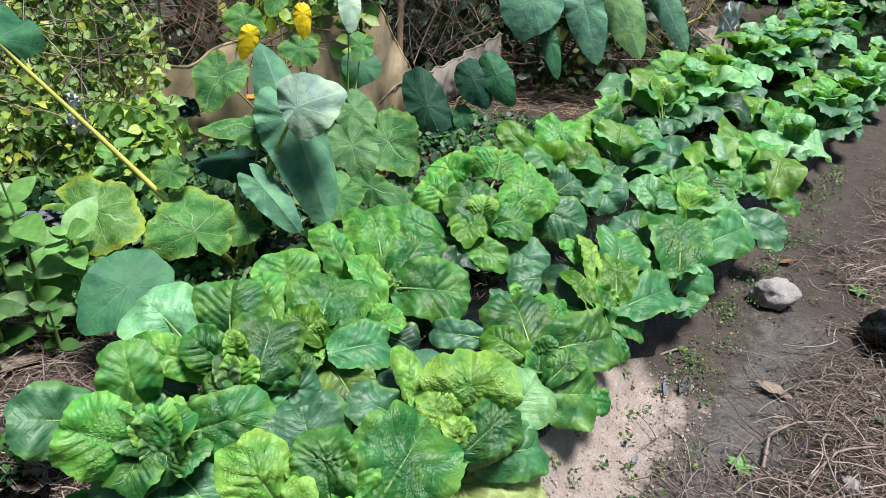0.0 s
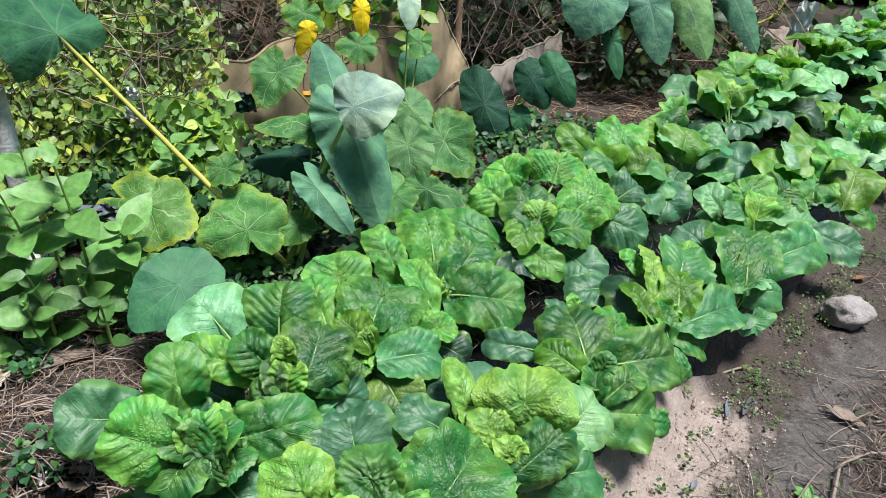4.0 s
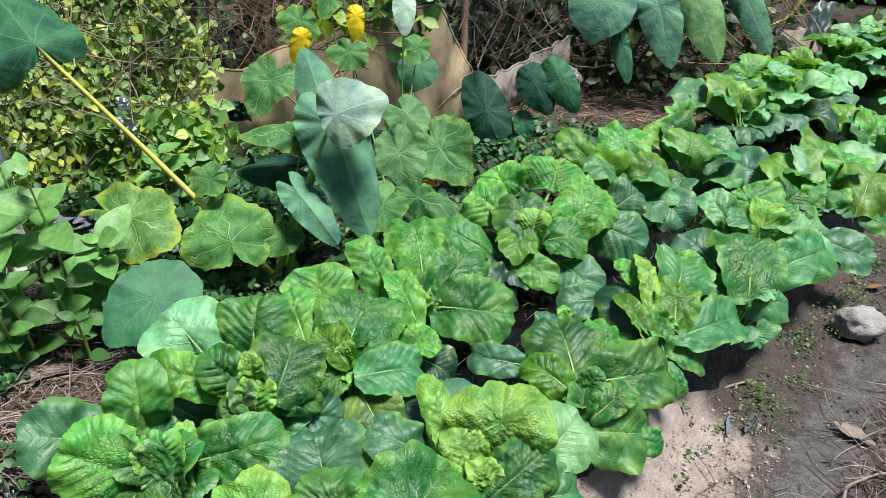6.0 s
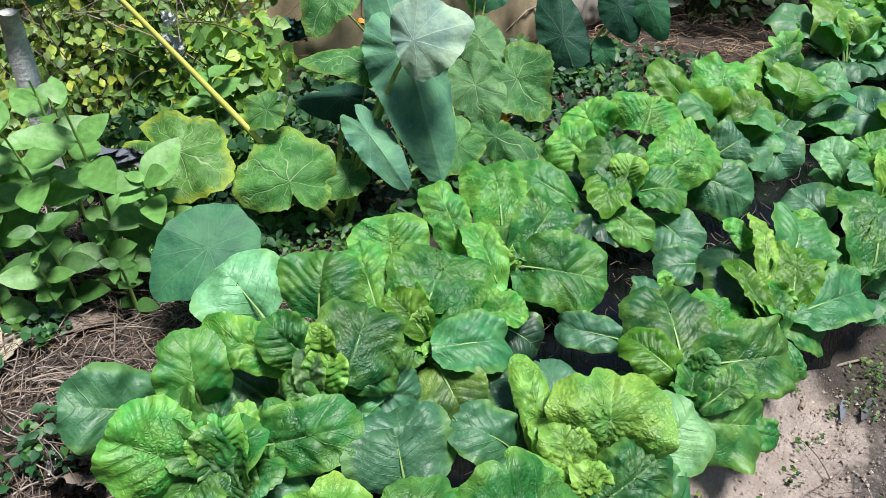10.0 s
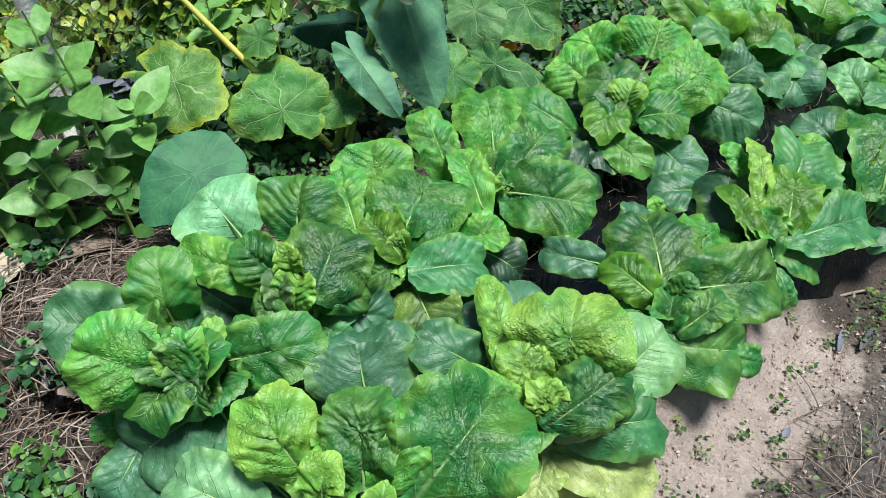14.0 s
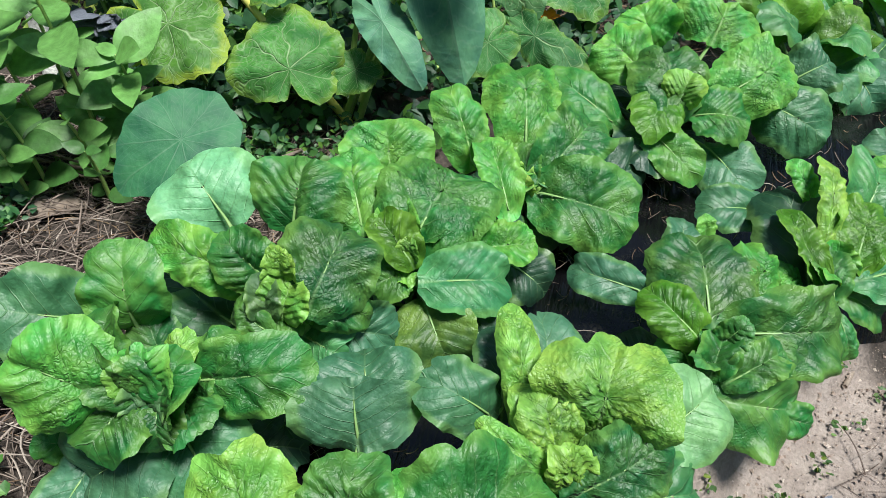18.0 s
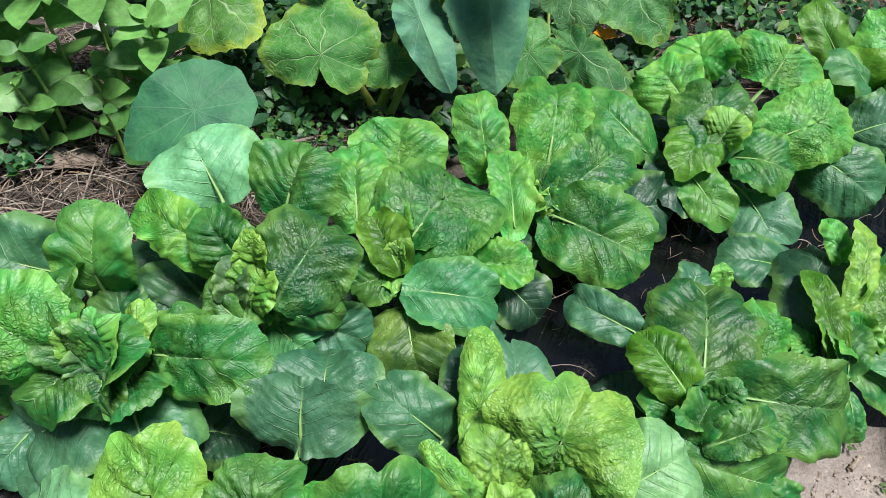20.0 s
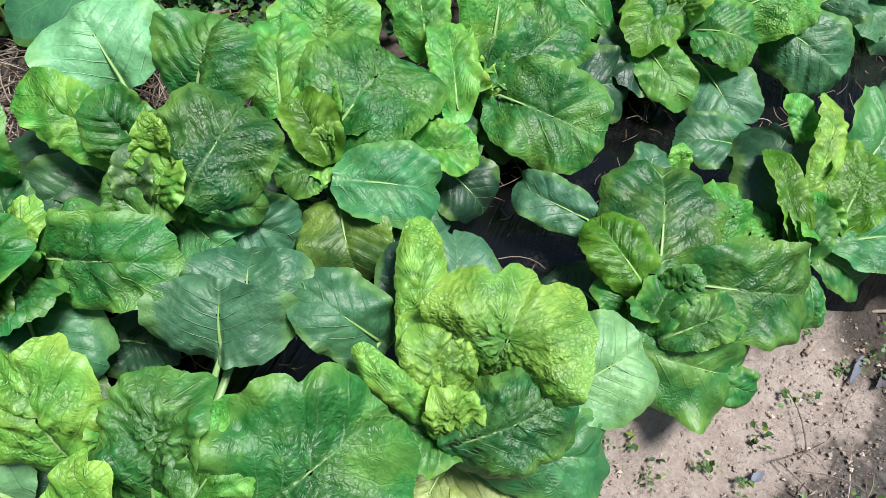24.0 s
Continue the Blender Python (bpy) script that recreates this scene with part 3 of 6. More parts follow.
def mustard(x, y, leaves):
    """A plant with the leaves given (blade's foot, tip, width, tone, manner), and low old leaves, darkened for the
    shade there, and small heart leaves all round.
    """
    fine = y < 2.9
    rng = random.Random(int(x * 1000) * 31 + int(y * 1000))
    z = float(ground_z(x, y)) + 0.012
    th = holder("mustard_plant", (x, y, z), "leafy mustard green with broad crinkled leaves growing through black film", "mustard plant", "mustard greens in the bed")
    for bx, by, bz, tx, ty, tz, width, tone, how in leaves:
        mustard_leaf(th, (bx, by, bz), (tx, ty, tz), width, tone, how, rng, fine)
    turn = rng.uniform(0, 60)

    def spray(count, start, near, far, low, high, wide, tones):
        for i in range(count):
            az = radians(start + i * 360 / count + rng.uniform(-14, 14))
            tight = 0.62 if 0.8 * x - 0.6 * y > -1.0 and math.cos(az + 0.65) > 0.3 else 1.0
            if tight < 1.0 and low < 0.1 and len(leaves) >= 11:
                continue
            out = np.array([math.cos(az), math.sin(az), 0])
            reach, rise = rng.uniform(*far) * tight, rng.uniform(*high)
            foot = np.array([x, y, z]) + out * near * rng.uniform(0.85, 1.15) + np.array([0, 0, low])
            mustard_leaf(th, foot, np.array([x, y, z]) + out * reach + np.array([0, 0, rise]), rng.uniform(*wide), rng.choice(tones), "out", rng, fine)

    if len(leaves) >= 11:
        heart = sorted(leaf[2] for leaf in leaves)[int(0.6 * len(leaves))] - z
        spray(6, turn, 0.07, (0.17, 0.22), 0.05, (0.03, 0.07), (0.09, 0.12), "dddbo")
        spray(4, turn + 33, 0.03, (0.09, 0.12), heart - 0.05, (heart - 0.01, heart + 0.02), (0.075, 0.10), "mlDm")
        spray(3, turn + 70, 0.012, (0.04, 0.055), heart - 0.04, (heart + 0.02, heart + 0.05), (0.045, 0.06), "lym")
    elif leaves:
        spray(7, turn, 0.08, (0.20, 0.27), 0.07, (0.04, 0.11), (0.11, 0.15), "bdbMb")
        spray(3, turn + 20, 0.05, (0.13, 0.18), 0.13, (0.19, 0.24), (0.10, 0.13), "mMB")
    else:
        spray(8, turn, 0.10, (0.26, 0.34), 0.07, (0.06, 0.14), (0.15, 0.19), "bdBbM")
        # B and n carry sky-lit tops and backlit fronts in their colour
        spray(6, turn + 25, 0.06, (0.18, 0.25), 0.13, (0.21, 0.28), (0.14, 0.18), "BBMnb")
        spray(5, turn + 50, 0.03, (0.07, 0.12), 0.15, (0.25, 0.31), (0.09, 0.12), "nlnBy")
    return th


mustard(-0.55, 1.34, [
    (-0.64, 1.40, 0.42, -0.66, 1.44, 0.56, 0.116, 'm', 's'), (-0.60, 1.28, 0.42, -0.72, 1.24, 0.51, 0.149, 'l', '-'),
    (-0.59, 1.29, 0.42, -0.66, 1.37, 0.50, 0.089, 'm', 'c'), (-0.57, 1.28, 0.42, -0.65, 1.29, 0.49, 0.063, 'm', 'c'),
    (-0.59, 1.31, 0.40, -0.61, 1.20, 0.38, 0.117, 'm', '-'), (-0.55, 1.30, 0.41, -0.52, 1.24, 0.37, 0.092, 'm', '-'),
    (-0.54, 1.28, 0.40, -0.51, 1.33, 0.48, 0.104, 'm', 'c'), (-0.55, 1.30, 0.42, -0.56, 1.32, 0.50, 0.093, 'l', 'c'),
    (-0.56, 1.28, 0.37, -0.56, 1.31, 0.45, 0.061, 'g', 'c'), (-0.79, 1.48, 0.30, -0.92, 1.39, 0.38, 0.153, 'b', 's'),
    (-0.55, 1.36, 0.37, -0.35, 1.40, 0.43, 0.117, 'm', '-'), (-0.55, 1.29, 0.32, -0.66, 1.20, 0.26, 0.160, 'b', 's'),
    (-0.54, 1.31, 0.32, -0.44, 1.24, 0.27, 0.163, 'b', 's'), (-0.72, 1.27, 0.25, -0.75, 1.23, 0.30, 0.061, 'm', 's'),
    (-0.67, 1.25, 0.25, -0.69, 1.14, 0.21, 0.092, 'b', 's')])
mustard(-0.45, 1.58, [
    (-0.63, 1.69, 0.40, -0.73, 1.74, 0.48, 0.184, 'B', 's'), (-0.51, 1.58, 0.38, -0.70, 1.56, 0.46, 0.090, 'l', '-'),
    (-0.51, 1.71, 0.40, -0.51, 1.80, 0.50, 0.167, 'm', '-'), (-0.40, 1.52, 0.42, -0.38, 1.65, 0.50, 0.154, 'D', 'x'),
    (-0.49, 1.56, 0.42, -0.56, 1.56, 0.50, 0.096, 'm', '-'), (-0.45, 1.55, 0.44, -0.45, 1.54, 0.53, 0.051, 'y', 'c'),
    (-0.44, 1.50, 0.40, -0.43, 1.54, 0.47, 0.079, 'y', 'c'), (-0.46, 1.49, 0.40, -0.48, 1.53, 0.47, 0.051, 'g', 'c'),
    (-0.45, 1.47, 0.40, -0.52, 1.50, 0.42, 0.050, 'm', '-'), (-0.40, 1.53, 0.40, -0.31, 1.58, 0.38, 0.060, 'm', '-'),
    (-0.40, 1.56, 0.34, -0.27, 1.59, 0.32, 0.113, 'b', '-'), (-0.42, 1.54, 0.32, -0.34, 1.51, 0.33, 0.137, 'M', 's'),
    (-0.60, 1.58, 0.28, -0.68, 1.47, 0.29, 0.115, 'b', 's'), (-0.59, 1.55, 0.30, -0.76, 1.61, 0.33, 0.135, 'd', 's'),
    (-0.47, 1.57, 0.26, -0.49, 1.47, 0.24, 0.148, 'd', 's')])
mustard(-0.29, 1.80, [
    (-0.39, 1.94, 0.36, -0.43, 2.02, 0.46, 0.173, 'l', '-'), (-0.40, 1.79, 0.36, -0.47, 1.92, 0.44, 0.107, 'l', '-'),
    (-0.30, 1.76, 0.36, -0.25, 1.98, 0.41, 0.207, 'm', 'x'), (-0.28, 1.73, 0.36, -0.37, 1.78, 0.42, 0.077, 'n', 'c'),
    (-0.30, 1.77, 0.35, -0.35, 1.83, 0.42, 0.071, 'l', 'c'), (-0.29, 1.75, 0.36, -0.29, 1.75, 0.41, 0.042, 'y', 'c'),
    (-0.25, 1.71, 0.34, -0.10, 1.77, 0.33, 0.123, 'M', '-'), (-0.19, 1.83, 0.33, -0.07, 1.87, 0.35, 0.084, 'l', '-'),
    (-0.30, 1.74, 0.33, -0.34, 1.67, 0.34, 0.081, 'm', '-'), (-0.29, 1.78, 0.34, -0.23, 1.76, 0.33, 0.092, 'm', '-'),
    (-0.13, 1.88, 0.28, -0.03, 1.85, 0.25, 0.113, 'd', 's'), (-0.25, 1.71, 0.30, -0.17, 1.61, 0.25, 0.137, 'o', 's'),
    (-0.19, 1.75, 0.28, -0.10, 1.66, 0.24, 0.113, 'd', 's')])
mustard(-0.12, 2.13, [
    (-0.25, 2.09, 0.34, -0.34, 2.19, 0.46, 0.104, 'l', '-'), (-0.14, 1.98, 0.32, -0.23, 2.12, 0.40, 0.084, 'l', '-'),
    (-0.15, 2.21, 0.33, -0.22, 2.42, 0.42, 0.166, 'l', 'x'), (-0.09, 2.10, 0.34, -0.01, 2.28, 0.40, 0.137, 'm', 'x'),
    (-0.10, 2.07, 0.32, 0.12, 2.06, 0.31, 0.176, 'm', '-'), (-0.13, 2.08, 0.30, -0.14, 2.15, 0.38, 0.052, 'm', 'c'),
    (-0.14, 2.08, 0.30, -0.17, 2.12, 0.36, 0.040, 'h', 'c'), (-0.12, 2.08, 0.30, -0.09, 2.12, 0.35, 0.040, 'h', 'c'),
    (-0.12, 2.07, 0.30, -0.14, 2.08, 0.35, 0.043, 'h', 'c'), (0.02, 2.26, 0.24, 0.13, 2.34, 0.24, 0.147, 'd', 's'),
    (-0.17, 2.07, 0.28, -0.18, 1.97, 0.25, 0.129, 'd', 's'), (-0.09, 2.11, 0.27, 0.01, 2.07, 0.22, 0.148, 'd', 's')])
mustard(0.15, 2.62, [
    (0.10, 2.70, 0.38, 0.04, 2.75, 0.46, 0.148, 'l', '-'), (0.08, 2.59, 0.36, -0.03, 2.63, 0.42, 0.156, 'l', '-'),
    (0.25, 2.77, 0.38, 0.27, 2.86, 0.46, 0.218, 'l', '-'), (0.16, 2.45, 0.34, 0.13, 2.62, 0.42, 0.178, 'm', 'x'),
    (0.28, 2.53, 0.36, 0.44, 2.67, 0.43, 0.170, 'l', 'x'), (0.15, 2.54, 0.33, 0.12, 2.37, 0.34, 0.120, 'n', '-'),
    (0.23, 2.48, 0.33, 0.36, 2.49, 0.33, 0.141, 'm', '-'), (0.12, 2.43, 0.30, 0.26, 2.33, 0.25, 0.100, 'm', 's'),
    (0.40, 2.62, 0.32, 0.57, 2.57, 0.28, 0.159, 'b', '-'), (0.28, 2.46, 0.26, 0.38, 2.34, 0.24, 0.141, 'b', 's'),
    (0.16, 2.46, 0.26, 0.09, 2.33, 0.26, 0.153, 'd', 's'), (0.48, 2.73, 0.34, 0.57, 2.79, 0.38, 0.144, 'b', '-'),
    (0.04, 2.42, 0.30, -0.15, 2.49, 0.36, 0.124, 'm', 's'), (0.18, 2.48, 0.35, 0.20, 2.52, 0.42, 0.094, 'y', 'c')])
mustard(-0.22, 1.10, [
    (-0.28, 1.13, 0.42, -0.36, 1.18, 0.54, 0.126, 'y', '-'), (-0.18, 1.12, 0.44, -0.20, 1.22, 0.54, 0.111, 'm', 'x'),
    (-0.15, 1.12, 0.44, -0.12, 1.22, 0.52, 0.084, 'l', 'x'), (-0.11, 1.13, 0.40, 0.00, 1.29, 0.50, 0.189, 'm', '-'),
    (-0.23, 1.07, 0.42, -0.23, 1.11, 0.52, 0.065, 'y', '-'), (-0.24, 1.15, 0.45, -0.26, 1.18, 0.50, 0.042, 'l', 'c'),
    (-0.15, 1.08, 0.42, -0.14, 1.10, 0.48, 0.053, 'y', 'c'), (-0.35, 1.08, 0.36, -0.50, 1.10, 0.40, 0.116, 'B', 's'),
    (-0.30, 1.12, 0.34, -0.41, 1.18, 0.36, 0.094, 'd', 's'), (-0.25, 1.35, 0.34, -0.28, 1.41, 0.42, 0.184, 'b', 's'),
    (-0.26, 1.43, 0.30, -0.30, 1.51, 0.36, 0.174, 'b', 's'), (-0.06, 1.46, 0.34, -0.17, 1.44, 0.43, 0.102, 'b', 's'),
    (-0.05, 1.50, 0.30, -0.09, 1.63, 0.36, 0.084, 'd', 's'), (-0.19, 1.08, 0.38, -0.26, 1.00, 0.36, 0.124, 'm', '-'),
    (-0.12, 1.09, 0.38, -0.02, 1.07, 0.34, 0.123, 'm', '-'), (-0.17, 1.07, 0.40, -0.14, 1.02, 0.36, 0.108, 'l', '-'),
    (-0.13, 1.15, 0.33, 0.03, 1.21, 0.28, 0.116, 'M', '-')])
mustard(0.08, 1.42, [
    # one folded leaf as two: yellow y strip paints its sunlit half
    (0.02, 1.50, 0.34, -0.02, 1.61, 0.44, 0.118, 'b', 's'), (-0.01, 1.46, 0.34, -0.07, 1.59, 0.46, 0.062, 'y', '-'),
    (0.10, 1.45, 0.36, 0.10, 1.54, 0.49, 0.197, 'y', 'x'), (0.05, 1.40, 0.37, 0.00, 1.46, 0.44, 0.087, 'y', 'x'),
    (0.06, 1.38, 0.34, -0.03, 1.47, 0.42, 0.059, 'y', '-'), (0.20, 1.51, 0.32, 0.28, 1.60, 0.37, 0.145, 'B', 's'),
    (0.08, 1.36, 0.34, 0.20, 1.46, 0.40, 0.115, 'D', 'x'), (0.04, 1.38, 0.35, 0.23, 1.45, 0.33, 0.064, 'm', '-'),
    (0.13, 1.39, 0.30, 0.30, 1.48, 0.26, 0.123, 'M', '-'), (0.09, 1.39, 0.22, 0.29, 1.41, 0.16, 0.118, 'p', 's'),
    (0.08, 1.40, 0.20, 0.07, 1.30, 0.17, 0.080, 'p', 's'), (0.12, 1.39, 0.22, 0.21, 1.36, 0.15, 0.119, 'p', 's'),
    (0.06, 1.39, 0.33, -0.07, 1.39, 0.42, 0.040, 'y', '-'), (0.08, 1.37, 0.34, 0.06, 1.39, 0.42, 0.069, 'y', 'x')])
mustard(0.30, 1.73, [
    (0.16, 1.88, 0.28, 0.01, 1.90, 0.28, 0.081, 'b', 's'), (0.29, 1.81, 0.30, 0.24, 1.99, 0.36, 0.190, 'D', '-'),
    (0.36, 1.87, 0.30, 0.37, 2.00, 0.36, 0.102, 'l', 'x'), (0.32, 1.80, 0.30, 0.55, 1.90, 0.28, 0.154, 'm', '-'),
    (0.27, 1.77, 0.30, 0.16, 1.83, 0.34, 0.093, 'n', '-'), (0.30, 1.71, 0.27, 0.31, 1.78, 0.32, 0.070, 'm', 'c'),
    (0.30, 1.69, 0.24, 0.48, 1.74, 0.20, 0.164, 'm', 's'), (0.44, 1.72, 0.20, 0.52, 1.74, 0.17, 0.066, 'm', 's'),
    (0.33, 1.70, 0.28, 0.42, 1.78, 0.31, 0.071, 'm', '-'), (0.34, 1.70, 0.22, 0.36, 1.64, 0.17, 0.026, 'y', 's'),
    (0.22, 2.00, 0.28, 0.22, 2.08, 0.32, 0.073, 'b', 's'), (0.28, 2.08, 0.28, 0.26, 2.09, 0.33, 0.044, 'l', 's'),
    (0.55, 1.94, 0.27, 0.59, 1.90, 0.20, 0.044, 'm', 's'), (0.31, 1.77, 0.30, 0.34, 1.78, 0.36, 0.058, 'm', 'c')])
mustard(0.53, 2.04, [
    (0.51, 2.09, 0.33, 0.49, 2.26, 0.42, 0.054, 'y', '-'), (0.49, 2.20, 0.34, 0.43, 2.26, 0.40, 0.046, 'l', '-'),
    (0.61, 2.23, 0.31, 0.64, 2.37, 0.37, 0.180, 'M', '-'), (0.58, 2.07, 0.30, 0.59, 2.21, 0.37, 0.118, 'n', 'x'),
    (0.59, 2.05, 0.28, 0.81, 2.21, 0.26, 0.128, 'M', '-'), (0.41, 2.24, 0.26, 0.27, 2.18, 0.28, 0.102, 'b', 's'),
    # the d blade here paints the shaded hollow in its dark tone
    (0.51, 2.02, 0.24, 0.43, 2.25, 0.33, 0.161, 'd', 's'), (0.53, 2.00, 0.26, 0.42, 2.13, 0.36, 0.052, 'n', 'c'),
    (0.55, 2.00, 0.26, 0.50, 2.07, 0.31, 0.073, 'm', 'c'), (0.56, 2.04, 0.25, 0.68, 2.05, 0.19, 0.081, 'm', 's'),
    (0.58, 2.06, 0.28, 0.51, 2.08, 0.33, 0.058, 'l', 'c'), (0.70, 2.34, 0.28, 0.66, 2.41, 0.36, 0.064, 'l', '-')])
mustard(0.82, 2.32, [
    (0.84, 2.28, 0.28, 0.85, 2.52, 0.38, 0.198, 'm', 'x'), (0.95, 2.45, 0.28, 1.21, 2.65, 0.27, 0.156, 'M', '-'),
    (0.77, 2.48, 0.28, 0.68, 2.57, 0.33, 0.126, 'b', 's'), (1.21, 2.73, 0.25, 1.40, 2.72, 0.19, 0.136, 'b', 's'),
    (0.82, 2.28, 0.26, 0.89, 2.42, 0.34, 0.103, 'n', 'c'), (0.78, 2.28, 0.26, 0.72, 2.32, 0.28, 0.131, 'm', '-'),
    (0.86, 2.32, 0.24, 1.01, 2.39, 0.20, 0.120, 'M', 's')])
mustard(1.00, 2.66, [
    (1.02, 2.67, 0.26, 0.96, 2.76, 0.37, 0.215, 'n', 's'), (0.98, 2.79, 0.30, 0.93, 2.84, 0.39, 0.240, 'l', 'x'),
    (0.89, 2.74, 0.28, 0.80, 2.80, 0.38, 0.107, 'B', '-'), (1.10, 2.76, 0.28, 1.26, 2.78, 0.25, 0.179, 'B', '-'),
    (1.08, 2.85, 0.30, 1.15, 2.88, 0.38, 0.168, 'm', 'x'), (0.97, 2.67, 0.30, 1.00, 2.76, 0.38, 0.109, 'y', 'c')])
mustard(1.33, 3.12, [
    (1.24, 3.06, 0.26, 1.19, 3.23, 0.38, 0.215, 'n', 's'), (1.43, 3.00, 0.24, 1.51, 3.17, 0.36, 0.193, 'n', 's'),
    (1.34, 3.22, 0.30, 1.39, 3.39, 0.40, 0.190, 'n', 's'), (1.16, 3.20, 0.26, 1.00, 3.32, 0.30, 0.165, 'b', 's'),
    (1.30, 2.99, 0.26, 1.32, 3.07, 0.33, 0.157, 'l', 'x'), (1.45, 2.99, 0.24, 1.57, 2.97, 0.19, 0.096, 'm', 's'),
    (1.29, 3.12, 0.30, 1.26, 3.26, 0.40, 0.145, 'B', '-'), (1.39, 3.13, 0.30, 1.44, 3.24, 0.40, 0.157, 'l', 'x')])
mustard(1.75, 3.60, [
    (1.77, 3.60, 0.25, 1.99, 3.65, 0.19, 0.193, 'B', 's'), (1.78, 3.63, 0.26, 1.83, 3.76, 0.37, 0.168, 'n', 's'),
    (1.63, 3.68, 0.30, 1.59, 3.81, 0.41, 0.108, 'n', 's'), (1.68, 3.68, 0.28, 1.62, 3.46, 0.25, 0.163, 'B', 's'),
    (1.69, 3.64, 0.28, 1.76, 3.75, 0.38, 0.205, 'l', 'x'), (1.67, 3.74, 0.30, 1.66, 3.72, 0.38, 0.204, 'm', 'x')])
mustard(0.57, 3.08, [
    (0.59, 3.03, 0.28, 0.71, 3.12, 0.36, 0.149, 'n', '-'), (0.55, 3.17, 0.30, 0.57, 3.32, 0.43, 0.191, 'l', 'x'),
    (0.45, 3.15, 0.30, 0.30, 3.20, 0.43, 0.106, 'n', 's'), (0.52, 3.10, 0.27, 0.47, 3.11, 0.38, 0.173, 'n', 's'),
    (0.69, 3.03, 0.25, 0.78, 2.93, 0.19, 0.172, 'b', 's'), (0.57, 3.01, 0.24, 0.58, 2.89, 0.20, 0.169, 'M', 's')])
mustard(0.88, 3.34, [
    (0.83, 3.27, 0.30, 0.86, 3.37, 0.40, 0.194, 'n', 's'), (0.77, 3.37, 0.30, 0.68, 3.38, 0.41, 0.116, 'n', 's'),
    (0.85, 3.55, 0.33, 0.80, 3.52, 0.44, 0.240, 'l', 'x'), (0.95, 3.46, 0.30, 1.08, 3.47, 0.32, 0.158, 'B', '-'),
    (0.88, 3.37, 0.25, 1.01, 3.35, 0.19, 0.198, 'b', 's'), (0.83, 3.41, 0.32, 0.76, 3.43, 0.42, 0.183, 'm', 'x')])
mustard(1.24, 3.95, [
    (1.14, 4.02, 0.28, 0.94, 4.19, 0.34, 0.215, 'b', 's'), (1.14, 3.93, 0.28, 1.14, 4.16, 0.42, 0.169, 'n', 's'),
    (1.35, 4.27, 0.30, 1.24, 4.26, 0.44, 0.240, 'l', 'x'), (1.33, 4.07, 0.30, 1.49, 4.14, 0.38, 0.232, 'l', 'x'),
    (1.26, 4.00, 0.26, 1.43, 4.01, 0.21, 0.240, 'B', 's'), (1.22, 3.99, 0.30, 1.26, 4.06, 0.40, 0.150, 'y', 'c')])
for x, y in ((2.17, 4.09), (2.72, 4.77), (3.34, 5.53), (1.65, 4.48), (2.04, 4.90), (2.53, 5.47), (3.06, 6.13), (3.82, 7.06), (1.45, 4.18), (2.30, 5.18), (2.80, 5.80), (2.44, 4.42), (3.02, 5.13)):
    mustard(x, y, [])

# ---- taro and pumpkin ----


